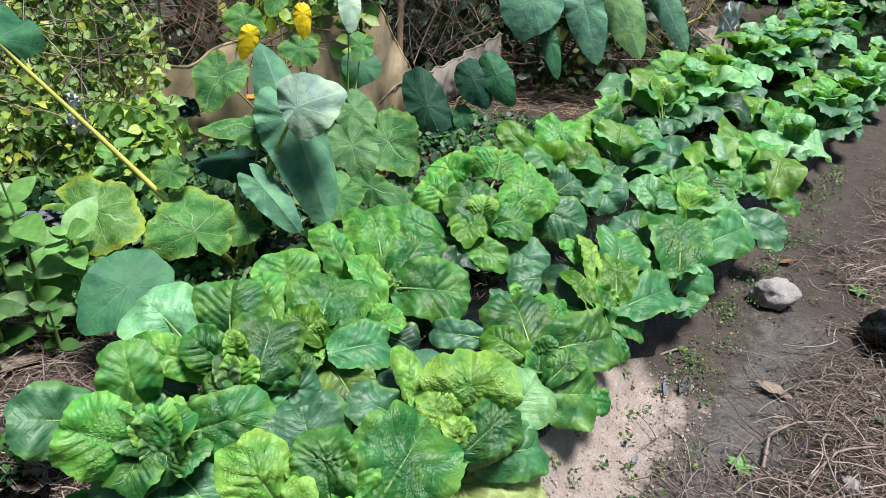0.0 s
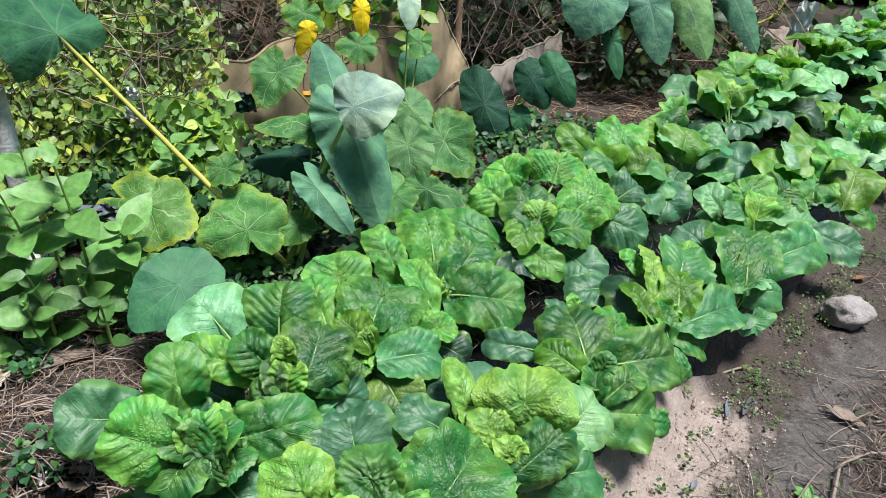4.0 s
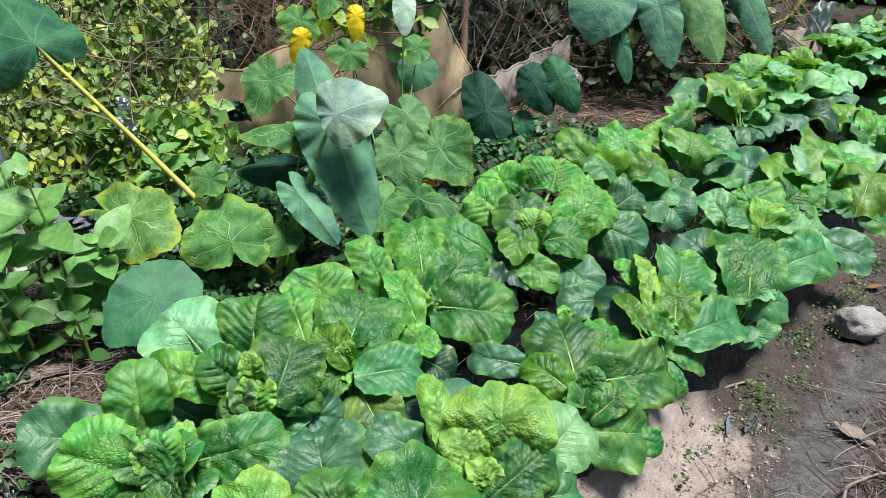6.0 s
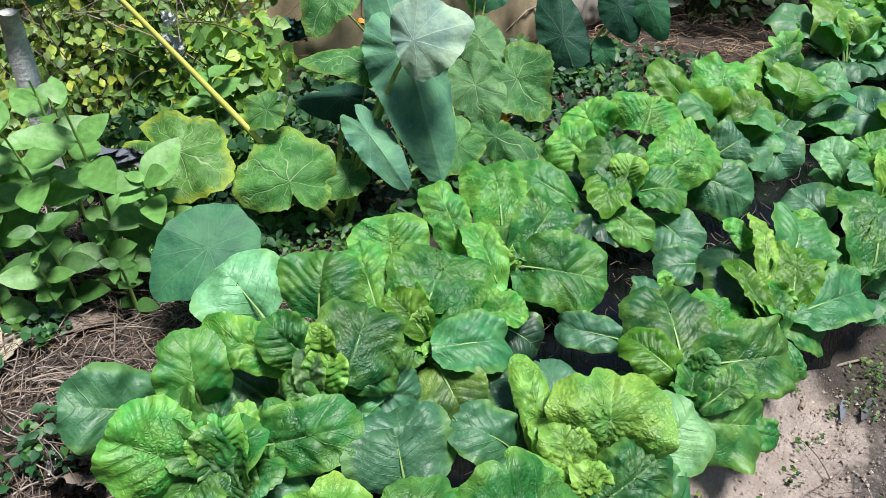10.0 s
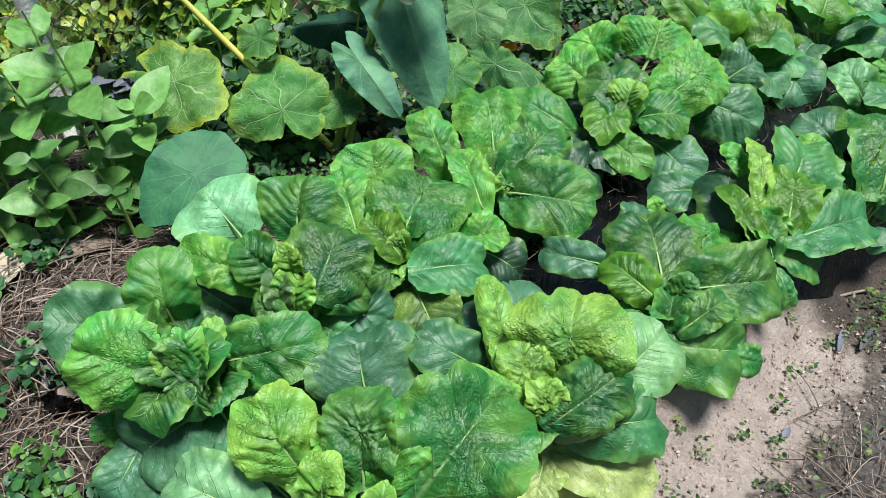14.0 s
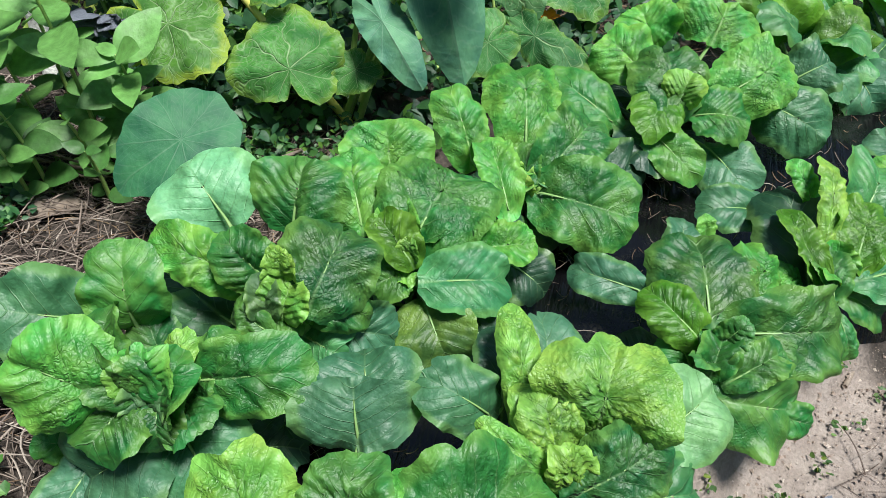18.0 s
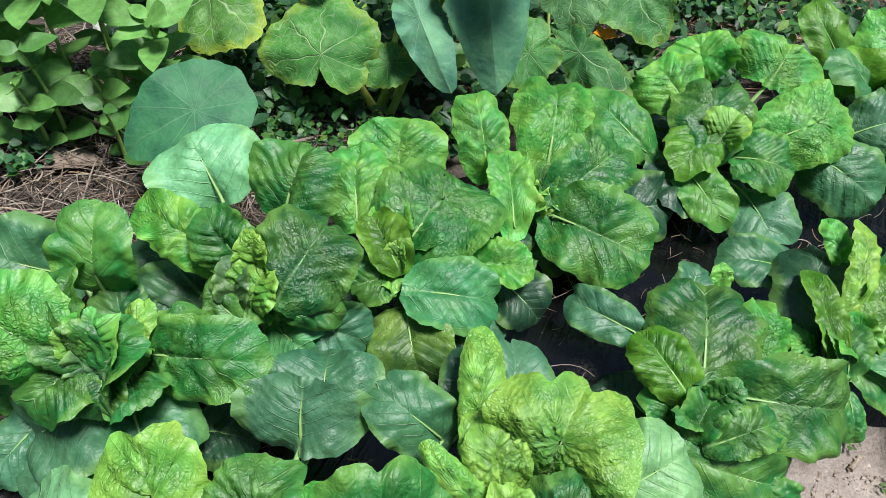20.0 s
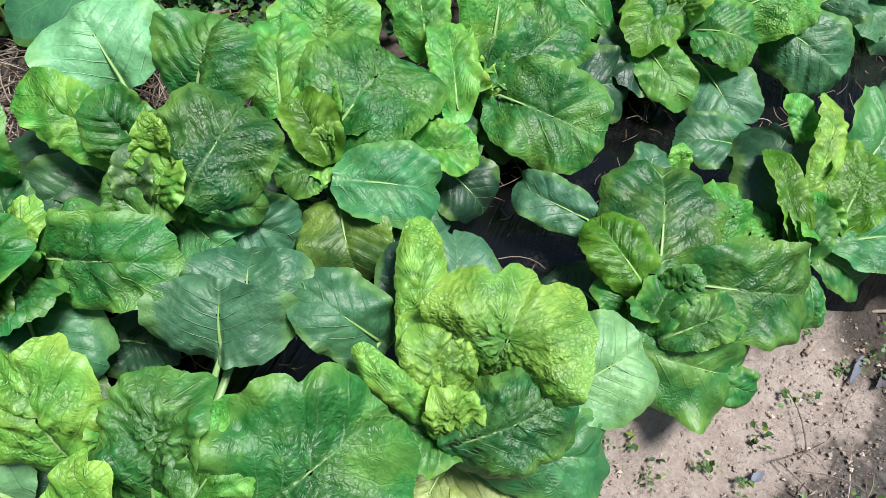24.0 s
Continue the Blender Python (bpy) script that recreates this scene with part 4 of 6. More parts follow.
def broad_leaf(parent, centre, tip, half, face, back, tone, kind, rng, foot, stalk, thick):
    """A blade about its stalk: heart-shaped for taro, lobed and puckered for pumpkin; face is the way it looks."""
    origin = np.array(parent.location)
    c, tip, face = np.array(centre, float), np.array(tip, float), np.array(face, float)
    ahead, face = tip / np.linalg.norm(tip), face / np.linalg.norm(face)
    side = np.cross(face, ahead)
    side /= np.linalg.norm(side)
    L = np.linalg.norm(tip)
    nr, na = 13, 64
    notch = 0.08 if tone == "yellow" or stalk is GREEN_STALK and thick < 0.012 else 0.62
    notch = 0.15 if tone == "taro_pale" else notch
    ang = np.linspace(0, 2 * math.pi, na + 1)
    r = np.linspace(0, 1, nr) ** 0.8
    ph = rng.uniform(0, 6.28)
    ca, sa = np.cos(ang), np.sin(ang)
    if kind == "taro":
        fwd = np.where(ca > 0, L, L * back)
        rad = 1 / np.sqrt((ca / fwd) ** 2 + (sa / half) ** 2)
        rad = rad * (1 + 0.16 * np.exp(-(np.abs(ang) / 0.22) ** 2) + 0.16 * np.exp(-((2 * math.pi - ang) / 0.22) ** 2))
        rad = rad * (1 - notch * np.exp(-((ang - math.pi) / 0.13) ** 2)) * (1 + 0.015 * np.sin(17 * ang + ph))
        wave, cup = (0.085 if thick == 0.012 else 0.045), 0.10
    else:
        fwd = np.where(ca > 0, L, L * back)
        rad = 1 / np.sqrt((ca / fwd) ** 2 + (sa / half) ** 2)
        rad = rad * (1 + 0.10 * (np.abs(np.cos(2.5 * ang + 0.25 * math.sin(ph))) - 0.6) + 0.03 * np.cos(5 * ang + 0.5 * math.sin(ph)) + 0.08 * np.sin(2 * ang + ph) + 0.07 * np.sin(3 * ang + 2 * ph) + 0.018 * np.sin(23 * ang + ph) + 0.012 * np.sin(41 * ang))
        rad = rad * (1 - 0.42 * np.exp(-((ang - math.pi) / 0.13) ** 2))
        wave, cup = 0.12, 0.05
    R, A = r[:, None], ang[None, :]
    X, Y = R * rad * ca, R * rad * sa
    size = max(L, half)
    H = -cup * size * R ** 2 + wave * size * R ** 2 * (np.sin(3 * A + ph) + 0.5 * np.sin(7 * A + 2 * ph) + 0.30 * R * np.sin(15 * A + ph))
    H = H - 0.15 * L * np.clip(X / L, 0, 2) ** 2
    fold = rng.uniform(-0.30, 0.25) if kind != "taro" else (-0.08 if tone == "taro_pale" else -0.40 if thick == 0.012 else rng.uniform(-0.12, 0.18))
    H = H + fold * np.abs(Y)
    if tone == "taro_fold":
        left = np.clip(-Y / half, 0, 1)
        H = H + 0.55 * half * left ** 2.2 * (1 + 0.35 * np.sin(16 * X / L + ph)) + 0.05 * half * np.clip(Y / half, 0, 1) ** 2 * np.sin(11 * X / L + ph)
    if kind != "taro":
        H = H + 0.035 * size * np.array([[noise.noise(Vector((float(X[i, j]) * 32, float(Y[i, j]) * 32, ph))) for j in range(na + 1)] for i in range(nr)]) + 0.045 * size * np.abs(np.sin(3.5 * A)) * R * (1 - 0.5 * R)
    else:
        H = H + 0.005 * size * np.abs(np.sin(5.5 * A)) * R
    P = c + X[..., None] * ahead + Y[..., None] * side + H[..., None] * face - origin
    uv = np.stack(np.broadcast_arrays(A / (2 * math.pi), np.broadcast_to(R, X.shape)), -1).reshape(-1, 2)
    colour = TONES[tone]
    k = rng.uniform(0.9, 1.1)
    leaf = put("leaf", P.reshape(-1, 3), grid_faces(nr, na + 1), TARO if kind == "taro" else PUMPKIN, parent, "", uv, (colour[0] * k, colour[1] * k, colour[2] * k, colour[3]))
    if foot is not None:
        f = np.array(foot, float)
        bow = 0.03 if stalk is YELLOW_STALK else 0.12
        mid = (c + f) / 2 + np.array([0, 0, bow * abs(c[2] - f[2])]) - 0.4 * bow * face
        line = bezier(f, mid, c - 0.004 * face, 12) - origin
        stem("petiole", line, np.linspace(thick, thick * 0.45, 12), stalk, leaf)
    return leaf


def gz(x, y):
    return float(ground_z(x, y))


BLADES = []


def blade(key, *spec):
    BLADES.append((key, *spec))


blade('round', (-0.81, 1.85, 0.44), (-0.08, -0.11, -0.04), 0.106, (0.26, -0.52, 0.82), 0.90, 'taro')
blade('fold', (-0.45, 2.41, 0.73), (0.12, -0.12, -0.27), 0.112, (0.25, -0.82, 0.47), 0.40, 'taro_fold')
blade('fold', (-0.47, 2.43, 0.74), (-0.08, 0.11, 0.16), 0.080, (0.20, -0.85, 0.49), 0.35, 'taro_fold')
blade('fold', (-0.41, 2.30, 0.80), (0.13, 0.02, 0.05), 0.100, (0.20, -0.86, 0.47), 0.36, 'taro_pale')
blade('fold', (-0.53, 2.30, 0.53), (0.11, -0.08, -0.08), 0.058, (0.19, -0.74, 0.65), 0.70, 'taro_fold')
# the shade on this rear blade is put into its dark tone
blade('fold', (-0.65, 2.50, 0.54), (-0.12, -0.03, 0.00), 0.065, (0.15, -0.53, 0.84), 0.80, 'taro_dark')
blade('high', (-1.23, 2.25, 0.98), (-0.24, 0.17, 0.20), 0.140, (0.32, -0.53, 0.79), 0.12, 'taro')
blade('far', (0.57, 4.68, 0.65), (-0.05, -0.08, -0.18), 0.190, (-0.12, -0.90, 0.42), 0.80, 'taro_blue')
blade('far', (0.88, 4.68, 0.63), (0.08, -0.13, -0.25), 0.120, (-0.18, -0.89, 0.42), 0.80, 'taro_blue')
blade('far', (1.05, 4.68, 0.71), (0.14, -0.16, -0.27), 0.131, (-0.21, -0.89, 0.41), 0.80, 'taro_light')
blade('far', (1.30, 4.68, 0.74), (0.15, -0.16, -0.25), 0.085, (-0.26, -0.88, 0.40), 0.80, 'taro_blue')
blade('far', (0.70, 4.68, 0.41), (0.05, -0.09, -0.16), 0.055, (-0.14, -0.88, 0.46), 0.80, 'taro')
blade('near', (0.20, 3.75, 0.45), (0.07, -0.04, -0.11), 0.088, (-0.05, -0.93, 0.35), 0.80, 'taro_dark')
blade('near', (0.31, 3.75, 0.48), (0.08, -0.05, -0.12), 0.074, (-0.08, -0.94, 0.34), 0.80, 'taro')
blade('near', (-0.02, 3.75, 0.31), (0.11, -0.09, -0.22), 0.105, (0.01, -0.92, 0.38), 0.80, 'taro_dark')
blade('near', (0.16, 3.75, 0.26), (0.02, -0.03, -0.07), 0.050, (-0.04, -0.92, 0.39), 0.80, 'taro')
blade('pumpkin', (-1.03, 2.20, 0.48), (0.15, -0.03, -0.03), 0.122, (0.25, -0.60, 0.76), 0.95, 'p_marbled')
blade('pumpkin', (-0.735, 2.215, 0.41), (-0.075, 0.135, 0.12), 0.128, (0.23, -0.61, 0.76), 0.42, 'p_yellow')
blade('pumpkin', (-0.83, 2.35, 0.55), (-0.05, -0.05, -0.03), 0.052, (0.25, -0.64, 0.72), 0.75, 'p_yellow')
blade('pumpkin', (-0.55, 2.44, 0.68), (-0.20, -0.03, 0.02), 0.058, (0.17, -0.70, 0.70), 0.75, 'p')
blade('pumpkin', (-0.18, 3.10, 0.38), (0.11, -0.08, -0.09), 0.134, (0.04, -0.71, 0.71), 0.75, 'p')
blade('pumpkin', (-0.29, 2.70, 0.52), (0.05, -0.09, -0.10), 0.080, (0.08, -0.70, 0.71), 0.75, 'p_pale')
blade('pumpkin', (-0.21, 2.60, 0.40), (0.16, -0.03, -0.04), 0.063, (0.06, -0.67, 0.74), 0.75, 'p')
blade('pumpkin', (-0.31, 2.47, 0.43), (-0.06, -0.06, -0.05), 0.086, (0.09, -0.66, 0.74), 0.75, 'p')
blade('pumpkin', (-0.33, 3.20, 0.48), (0.08, -0.05, -0.06), 0.094, (0.08, -0.72, 0.69), 0.75, 'p_pale')
blade('pumpkin', (-0.60, 2.30, 0.39), (-0.04, -0.05, -0.03), 0.062, (0.18, -0.63, 0.76), 0.75, 'p_yellow')
blade('pumpkin', (-0.82, 3.00, 0.66), (-0.05, -0.09, -0.09), 0.094, (0.21, -0.72, 0.66), 0.75, 'p')
blade('pumpkin', (-0.535, 3.25, 0.855), (0.008, -0.025, -0.10), 0.036, (0.20, -0.93, 0.25), 0.40, 'yellow')
blade('pumpkin', (-0.74, 3.20, 0.775), (-0.03, -0.025, -0.085), 0.040, (0.30, -0.90, 0.30), 0.40, 'yellow')
blade('pumpkin', (-0.65, 3.30, 0.91), (-0.01, -0.05, -0.06), 0.057, (0.16, -0.78, 0.61), 0.75, 'p_yellow')
blade('pumpkin', (-0.35, 3.30, 0.89), (0.01, -0.06, -0.08), 0.047, (0.09, -0.79, 0.61), 0.75, 'taro_pale')
blade('pumpkin', (-0.33, 3.60, 0.55), (-0.01, -0.06, -0.07), 0.094, (0.07, -0.75, 0.65), 0.75, 'taro')
blade('pumpkin', (-0.80, 3.40, 0.79), (-0.03, -0.06, -0.06), 0.085, (0.19, -0.76, 0.62), 0.75, 'p_yellow')
blade('pumpkin', (-0.32, 3.50, 0.67), (-0.03, -0.05, -0.05), 0.061, (0.07, -0.76, 0.64), 0.75, 'p')
blade('pumpkin', (-0.49, 2.90, 0.81), (-0.01, -0.04, -0.05), 0.075, (0.14, -0.75, 0.64), 0.75, 'p')
FEET = {"round": (-0.70, 1.98), "fold": (-0.66, 2.40), "high": (-0.60, 2.395), "far": (0.76, 5.08), "near": (0.10, 4.10)}
TARO_LABELS = {
    "round": "young taro with one round blue-green leaf beside the bed",
    "fold": "taro plant with folded drooping blue-green leaves on pale stalks",
    "high": "taro with a large leaf on a long leaning yellow stalk",
    "far": "tall taro clump with hanging leaves on dark stalks",
    "near": "low dark taro with small hanging leaves",
}
taros = {}
for key, (fx, fy) in FEET.items():
    taros[key] = holder("taro_plant", (fx, fy, gz(fx, fy)), TARO_LABELS[key], "taro plant", "taro plants")
rng = random.Random(5)
for key, centre, tip, half, face, back, tone in BLADES:
    if key == "pumpkin":
        continue
    fx, fy = FEET[key]
    foot = (fx + rng.uniform(-0.03, 0.03), fy + rng.uniform(-0.03, 0.03), gz(fx, fy) - 0.01)
    stalk = {"high": YELLOW_STALK, "far": DARK_STALK}.get(key, GREEN_STALK)
    broad_leaf(taros[key], centre, tip, half, face, back, tone, "taro", rng, foot, stalk, {"round": 0.008, "fold": 0.012, "far": 0.014, "near": 0.010}.get(key, 0.012))

vine = holder("pumpkin_vine", (-0.45, 2.75, gz(-0.45, 2.75)), "sprawling pumpkin vine with mottled grey-green leaves and yellow blossoms", "pumpkin vine")
vo = np.array(vine.location)
runner = [(-1.05, 2.35), (-0.85, 2.42), (-0.66, 2.50), (-0.50, 2.66), (-0.34, 2.85), (-0.25, 3.10), (-0.38, 3.35), (-0.60, 3.38)]
line = np.array([(a, b, gz(a, b) + 0.05 + 0.02 * math.sin(9 * a)) for a, b in runner]) - vo
stem("runner", line, np.linspace(0.008, 0.005, len(line)), GREEN_STALK, vine)
rl = np.array(runner)
for key, centre, tip, half, face, back, tone in BLADES:
    if key != "pumpkin":
        continue
    near = rl[np.argmin(((rl - np.array(centre[:2])) ** 2).sum(1))]
    foot = (near[0], near[1], gz(*near) + 0.05)
    kind = "taro" if tone.startswith("taro") or tone == "yellow" else "pumpkin"
    tone = {"p": "gourd", "p_yellow": "gourd_yellow", "p_marbled": "gourd_marbled", "p_pale": "gourd_pale"}.get(tone, tone)
    broad_leaf(vine, centre, tip, half, face, back, tone, kind, rng, foot, GREEN_STALK, 0.006)


def blossom(x, y, z, size):
    verts, faces = [], []
    for p in range(5):
        a = p * 2 * math.pi / 5
        k = len(verts)
        for i in range(5):
            s = i / 4
            w = 0.42 * size * math.sin(math.pi * min(1, 0.15 + 0.85 * s)) + 0.002
            out, up = size * (0.15 + s * 0.85), size * (0.95 * s - 0.45 * s * s)
            for v in (-1, 0, 1):
                px, py = out * math.cos(a) - v * w * math.sin(a), out * math.sin(a) + v * w * math.cos(a)
                verts.append((x - vo[0] + px, y - vo[1] + py, z - vo[2] + up + 0.1 * size * abs(v)))
        for i in range(4):
            for v in range(2):
                faces.append((k + i * 3 + v, k + i * 3 + 3 + v, k + i * 3 + 4 + v, k + i * 3 + 1 + v))
    return put("blossom", verts, faces, PETAL, vine, "orange pumpkin blossom")


blossom(-0.22, 2.99, 0.25, 0.038)
blossom(-0.72, 3.05, 0.55, 0.030)

# ---- pointed-leaf shrubs ----


def pointed_leaf(name, parent, base, tip, width, colour, up=(0, 0, 1), sag=0.15):
    base, tip, up = np.array(base, float), np.array(tip, float), np.array(up, float)
    along = tip - base
    L = np.linalg.norm(along)
    side = np.cross(along / L, up)
    side /= np.linalg.norm(side) + 1e-9
    nrm = np.cross(side, along / L)
    n, w = 9, 5
    verts = []
    for i in range(n):
        s = i / (n - 1)
        half = 0.5 * width * (math.sin(math.pi * s ** 0.75) ** 0.8 if 0 < s < 1 else 0.02)
        for j in range(w):
            v = j / (w - 1) * 2 - 1
            verts.append(base + along * s + side * half * v + nrm * (0.16 * half * abs(v) + 0.06 * half * math.sin(9 * s + 2 * v)) - np.array([0, 0, sag * L * s * s]))
    return put(name, verts, grid_faces(n, w), WEED, parent, "", None, colour)


def shrub(x, y, height, lean, count, size, colour, label, seed):
    rng = random.Random(seed)
    z = gz(x, y)
    th = holder("shrub", (x, y, z), label, "shrub", "weedy shrubs")
    top = np.array([lean[0], lean[1], height])
    line = bezier((0, 0, -0.01), top * np.array([0.2, 0.2, 0.6]), top, 10)
    stem("stem", line, np.linspace(0.006, 0.0025, 10), GREEN_STALK, th)
    for i in range(count):
        s = 0.30 + 0.70 * (i // 2) / max(1, count // 2 - 1)
        k = min(9, int(s * 9))
        p = line[k]
        a = (i % 2) * math.pi + (i // 2) * 1.75 + rng.uniform(-0.3, 0.3)
        L = size * rng.uniform(0.55, 1.1) * (1.0 if s < 0.9 else 0.65)
        tilt = rng.uniform(-0.25, 0.45) + 0.35 * s
        tip = p + L * np.array([math.cos(a) * math.cos(tilt), math.sin(a) * math.cos(tilt), math.sin(tilt)])
        kk = rng.uniform(0.8, 1.2)
        pointed_leaf("leaf", th, p, tip, L * rng.uniform(0.48, 0.62), (colour[0] * kk, colour[1] * kk, colour[2] * kk, 1), up=(0.15 + rng.uniform(-0.3, 0.3), -0.55, 0.83), sag=0.14)
    return th


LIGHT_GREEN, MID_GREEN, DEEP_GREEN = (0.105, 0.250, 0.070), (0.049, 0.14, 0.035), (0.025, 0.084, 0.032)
for k, (sx, sy, h, lx, ly, cnt, size, tint) in enumerate([
        (-1.12, 1.98, 0.58, 0.02, -0.10, 12, 0.17, LIGHT_GREEN), (-1.24, 1.95, 0.50, -0.02, -0.08, 12, 0.17, LIGHT_GREEN),
        (-1.30, 2.12, 0.55, 0.0, -0.06, 14, 0.15, LIGHT_GREEN), (-1.05, 2.06, 0.36, 0.05, -0.10, 16, 0.15, LIGHT_GREEN),
        (-1.18, 1.84, 0.30, 0.0, -0.06, 10, 0.14, MID_GREEN), (-1.36, 1.86, 0.44, 0.0, -0.05, 14, 0.16, LIGHT_GREEN),
        (-1.13, 2.66, 0.42, 0.03, -0.08, 14, 0.16, LIGHT_GREEN), (-1.04, 1.86, 0.20, 0.02, -0.05, 6, 0.09, MID_GREEN),
        (-0.96, 2.00, 0.24, 0.02, -0.05, 6, 0.09, MID_GREEN), (-0.80, 2.66, 0.30, 0.0, -0.05, 14, 0.08, DEEP_GREEN),
        (-0.95, 2.74, 0.30, 0.0, -0.05, 14, 0.08, DEEP_GREEN), (-1.45, 2.0, 0.5, 0.0, -0.05, 14, 0.16, LIGHT_GREEN), (-1.20, 1.80, 0.24, 0.02, -0.06, 8, 0.10, LIGHT_GREEN), (-1.33, 1.76, 0.26, 0.0, -0.06, 8, 0.10, LIGHT_GREEN),
        (-1.10, 1.92, 0.26, 0.02, -0.08, 8, 0.09, LIGHT_GREEN), (-1.44, 1.82, 0.34, 0.0, -0.05, 10, 0.12, LIGHT_GREEN), (-0.98, 1.93, 0.20, 0.0, -0.04, 8, 0.08, MID_GREEN)]):
    shrub(sx, sy, h, (lx, ly), cnt, size, tint, "leafy green shrub with pointed leaves on the weedy verge", 40 + k)

# ---- undergrowth ----


def leaf_cloud(name, points, size, colour, label, seed, face=(0.2, -0.7, 0.6)):
    """Many small folded leaves in one mesh."""
    r = np.random.default_rng(seed)
    pts = np.asarray(points, float)
    n = len(pts)
    f = np.array(face) + r.normal(0, 0.55, (n, 3))
    f /= np.linalg.norm(f, axis=1)[:, None]
    a = r.normal(0, 1, (n, 3)) + np.array([0, -0.2, -0.5])
    a -= f * (a * f).sum(1)[:, None]
    a /= np.linalg.norm(a, axis=1)[:, None]
    b = np.cross(f, a)
    L = size * r.uniform(0.55, 1.35, n)[:, None]
    W = L * r.uniform(0.28, 0.40, (n, 1))
    shape = [(-0.5, 0, 0), (-0.15, 1, 0.25), (0.2, 0.8, 0.2), (0.55, 0, -0.1), (0.2, -0.8, 0.2), (-0.15, -1, 0.25), (0.02, 0, 0)]
    verts = np.stack([pts + a * L * s + b * W * w + f * W * h for s, w, h in shape], 1).reshape(-1, 3)
    faces = []
    for i in range(n):
        k = i * 7
        faces += [(k, k + 1, k + 6), (k + 1, k + 2, k + 6), (k + 2, k + 3, k + 6), (k + 3, k + 4, k + 6), (k + 4, k + 5, k + 6), (k + 5, k, k + 6)]
    ob = put(name, verts, faces, WEED, None, label, None, (*colour, 1))
    return tagged(ob, category="undergrowth", kind="stuff")


def strands(name, starts, ends, sag, radius, mat, label, category, seed, seg=6):
    """Many thin bent stalks in one mesh, each a three-sided tube."""
    r = np.random.default_rng(seed)
    verts, faces = [], []
    for p, q in zip(starts, ends):
        p, q = np.array(p, float), np.array(q, float)
        mid = (p + q) / 2 + r.normal(0, 1, 3) * sag * np.linalg.norm(q - p)
        v, f = tube(bezier(p, mid, q, seg), np.linspace(radius, radius * 0.6, seg) * r.uniform(0.6, 1.4), 3)
        k = len(verts)
        verts += list(v)
        faces += [tuple(i + k for i in face) for face in f]
    ob = put(name, verts, faces, mat, None, label)
    return tagged(ob, category=category, kind="stuff")


npr = np.random.default_rng(11)


def bank(n, xlo, xhi, ylo, yhi, zlo, zhi, slope):
    """Points of a leaning bank of leaves: it recedes as it rises."""
    p = npr.uniform(0, 1, (n, 3))
    p[:, 0] = 0.5 + (p[:, 0] - 0.5) * (1 + 0.12 * np.sin(11 * p[:, 1]) * np.abs(p[:, 0] - 0.5) * 2)
    x = xlo + (xhi - xlo) * p[:, 0]
    z = zlo + (zhi - zlo) * p[:, 1]
    lump = np.array([noise.noise(Vector((a * 3.1, c * 3.1, 7))) for a, c in zip(x, z)])
    y = ylo + slope * (z - zlo) + 0.16 * lump + (yhi - ylo) * p[:, 2] ** 2
    return np.stack([x, y, z], 1)


leaf_cloud("hedge_leaves", bank(11000, -2.8, -1.28, 2.55, 3.1, 0.15, 1.35, 0.85), 0.043, (0.20, 0.32, 0.085), "tangled light green creeper leaves climbing the verge", 1)
leaf_cloud("hedge_leaves", bank(4200, -2.2, -1.18, 3.1, 3.4, 0.45, 1.5, 0.35), 0.043, (0.23, 0.35, 0.11), "pale green creeper leaves higher on the verge", 9)
leaf_cloud("hedge_leaves", bank(420, -2.8, -1.3, 2.5, 3.0, 0.3, 1.3, 0.85), 0.034, (0.17, 0.23, 0.05), "yellowing creeper leaves among the green", 2)
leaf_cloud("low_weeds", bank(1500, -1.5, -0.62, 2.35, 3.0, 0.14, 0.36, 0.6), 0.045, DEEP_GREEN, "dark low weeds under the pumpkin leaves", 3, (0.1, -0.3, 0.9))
leaf_cloud("hedge_leaves", bank(1500, -1.5, -0.98, 2.6, 2.9, 0.15, 0.55, 0.5), 0.06, (0.14, 0.28, 0.06), "green creeper leaves at the foot of the cloth", 6)
# dark green stands for the shaded hollow behind the net
leaf_cloud("back_leaves", bank(6000, -3.2, 1.6, 4.9, 5.6, 0.0, 1.7, 0.25), 0.085, (0.03, 0.06, 0.02), "leaves behind the net, coloured dark for the shade there", 7)
leaf_cloud("back_leaves", bank(2600, -1.0, 4.6, 6.2, 7.4, 0.0, 1.6, 0.4), 0.08, (0.05, 0.12, 0.03), "dark green leaves at the back of the plot", 4)
leaf_cloud("back_leaves", bank(200, -1.6, -0.2, 3.95, 4.6, 0.78, 1.5, 0.3), 0.06, (0.08, 0.17, 0.03), "vine leaves hanging on the net", 5)
leaf_cloud("vine_leaves", bank(110, -0.85, -0.28, 3.75, 4.2, 0.35, 1.0, 0.2), 0.105, (0.075, 0.20, 0.035), "vine leaves hanging before the cloth screen", 12)
leaf_cloud("vine_leaves", bank(60, -1.0, -0.3, 3.6, 3.9, 0.6, 1.1, 0.2), 0.09, (0.16, 0.26, 0.03), "yellowish vine leaves before the cloth screen", 13)


def tangle(n, lo, hi, length, seed, mat, label, radius, drop=0.0):
    r = np.random.default_rng(seed)
    p = r.uniform(0, 1, (n, 3)) * (np.array(hi) - np.array(lo)) + np.array(lo)
    d = r.normal(0, 1, (n, 3)) * np.array([1, 0.6, 0.7]) + np.array([0, 0, drop])
    d /= np.linalg.norm(d, axis=1)[:, None]
    return strands("dry_stalks", p - d * length * 0.5, p + d * length * 0.5, 0.14, radius, mat, label, "dry stalks", seed)


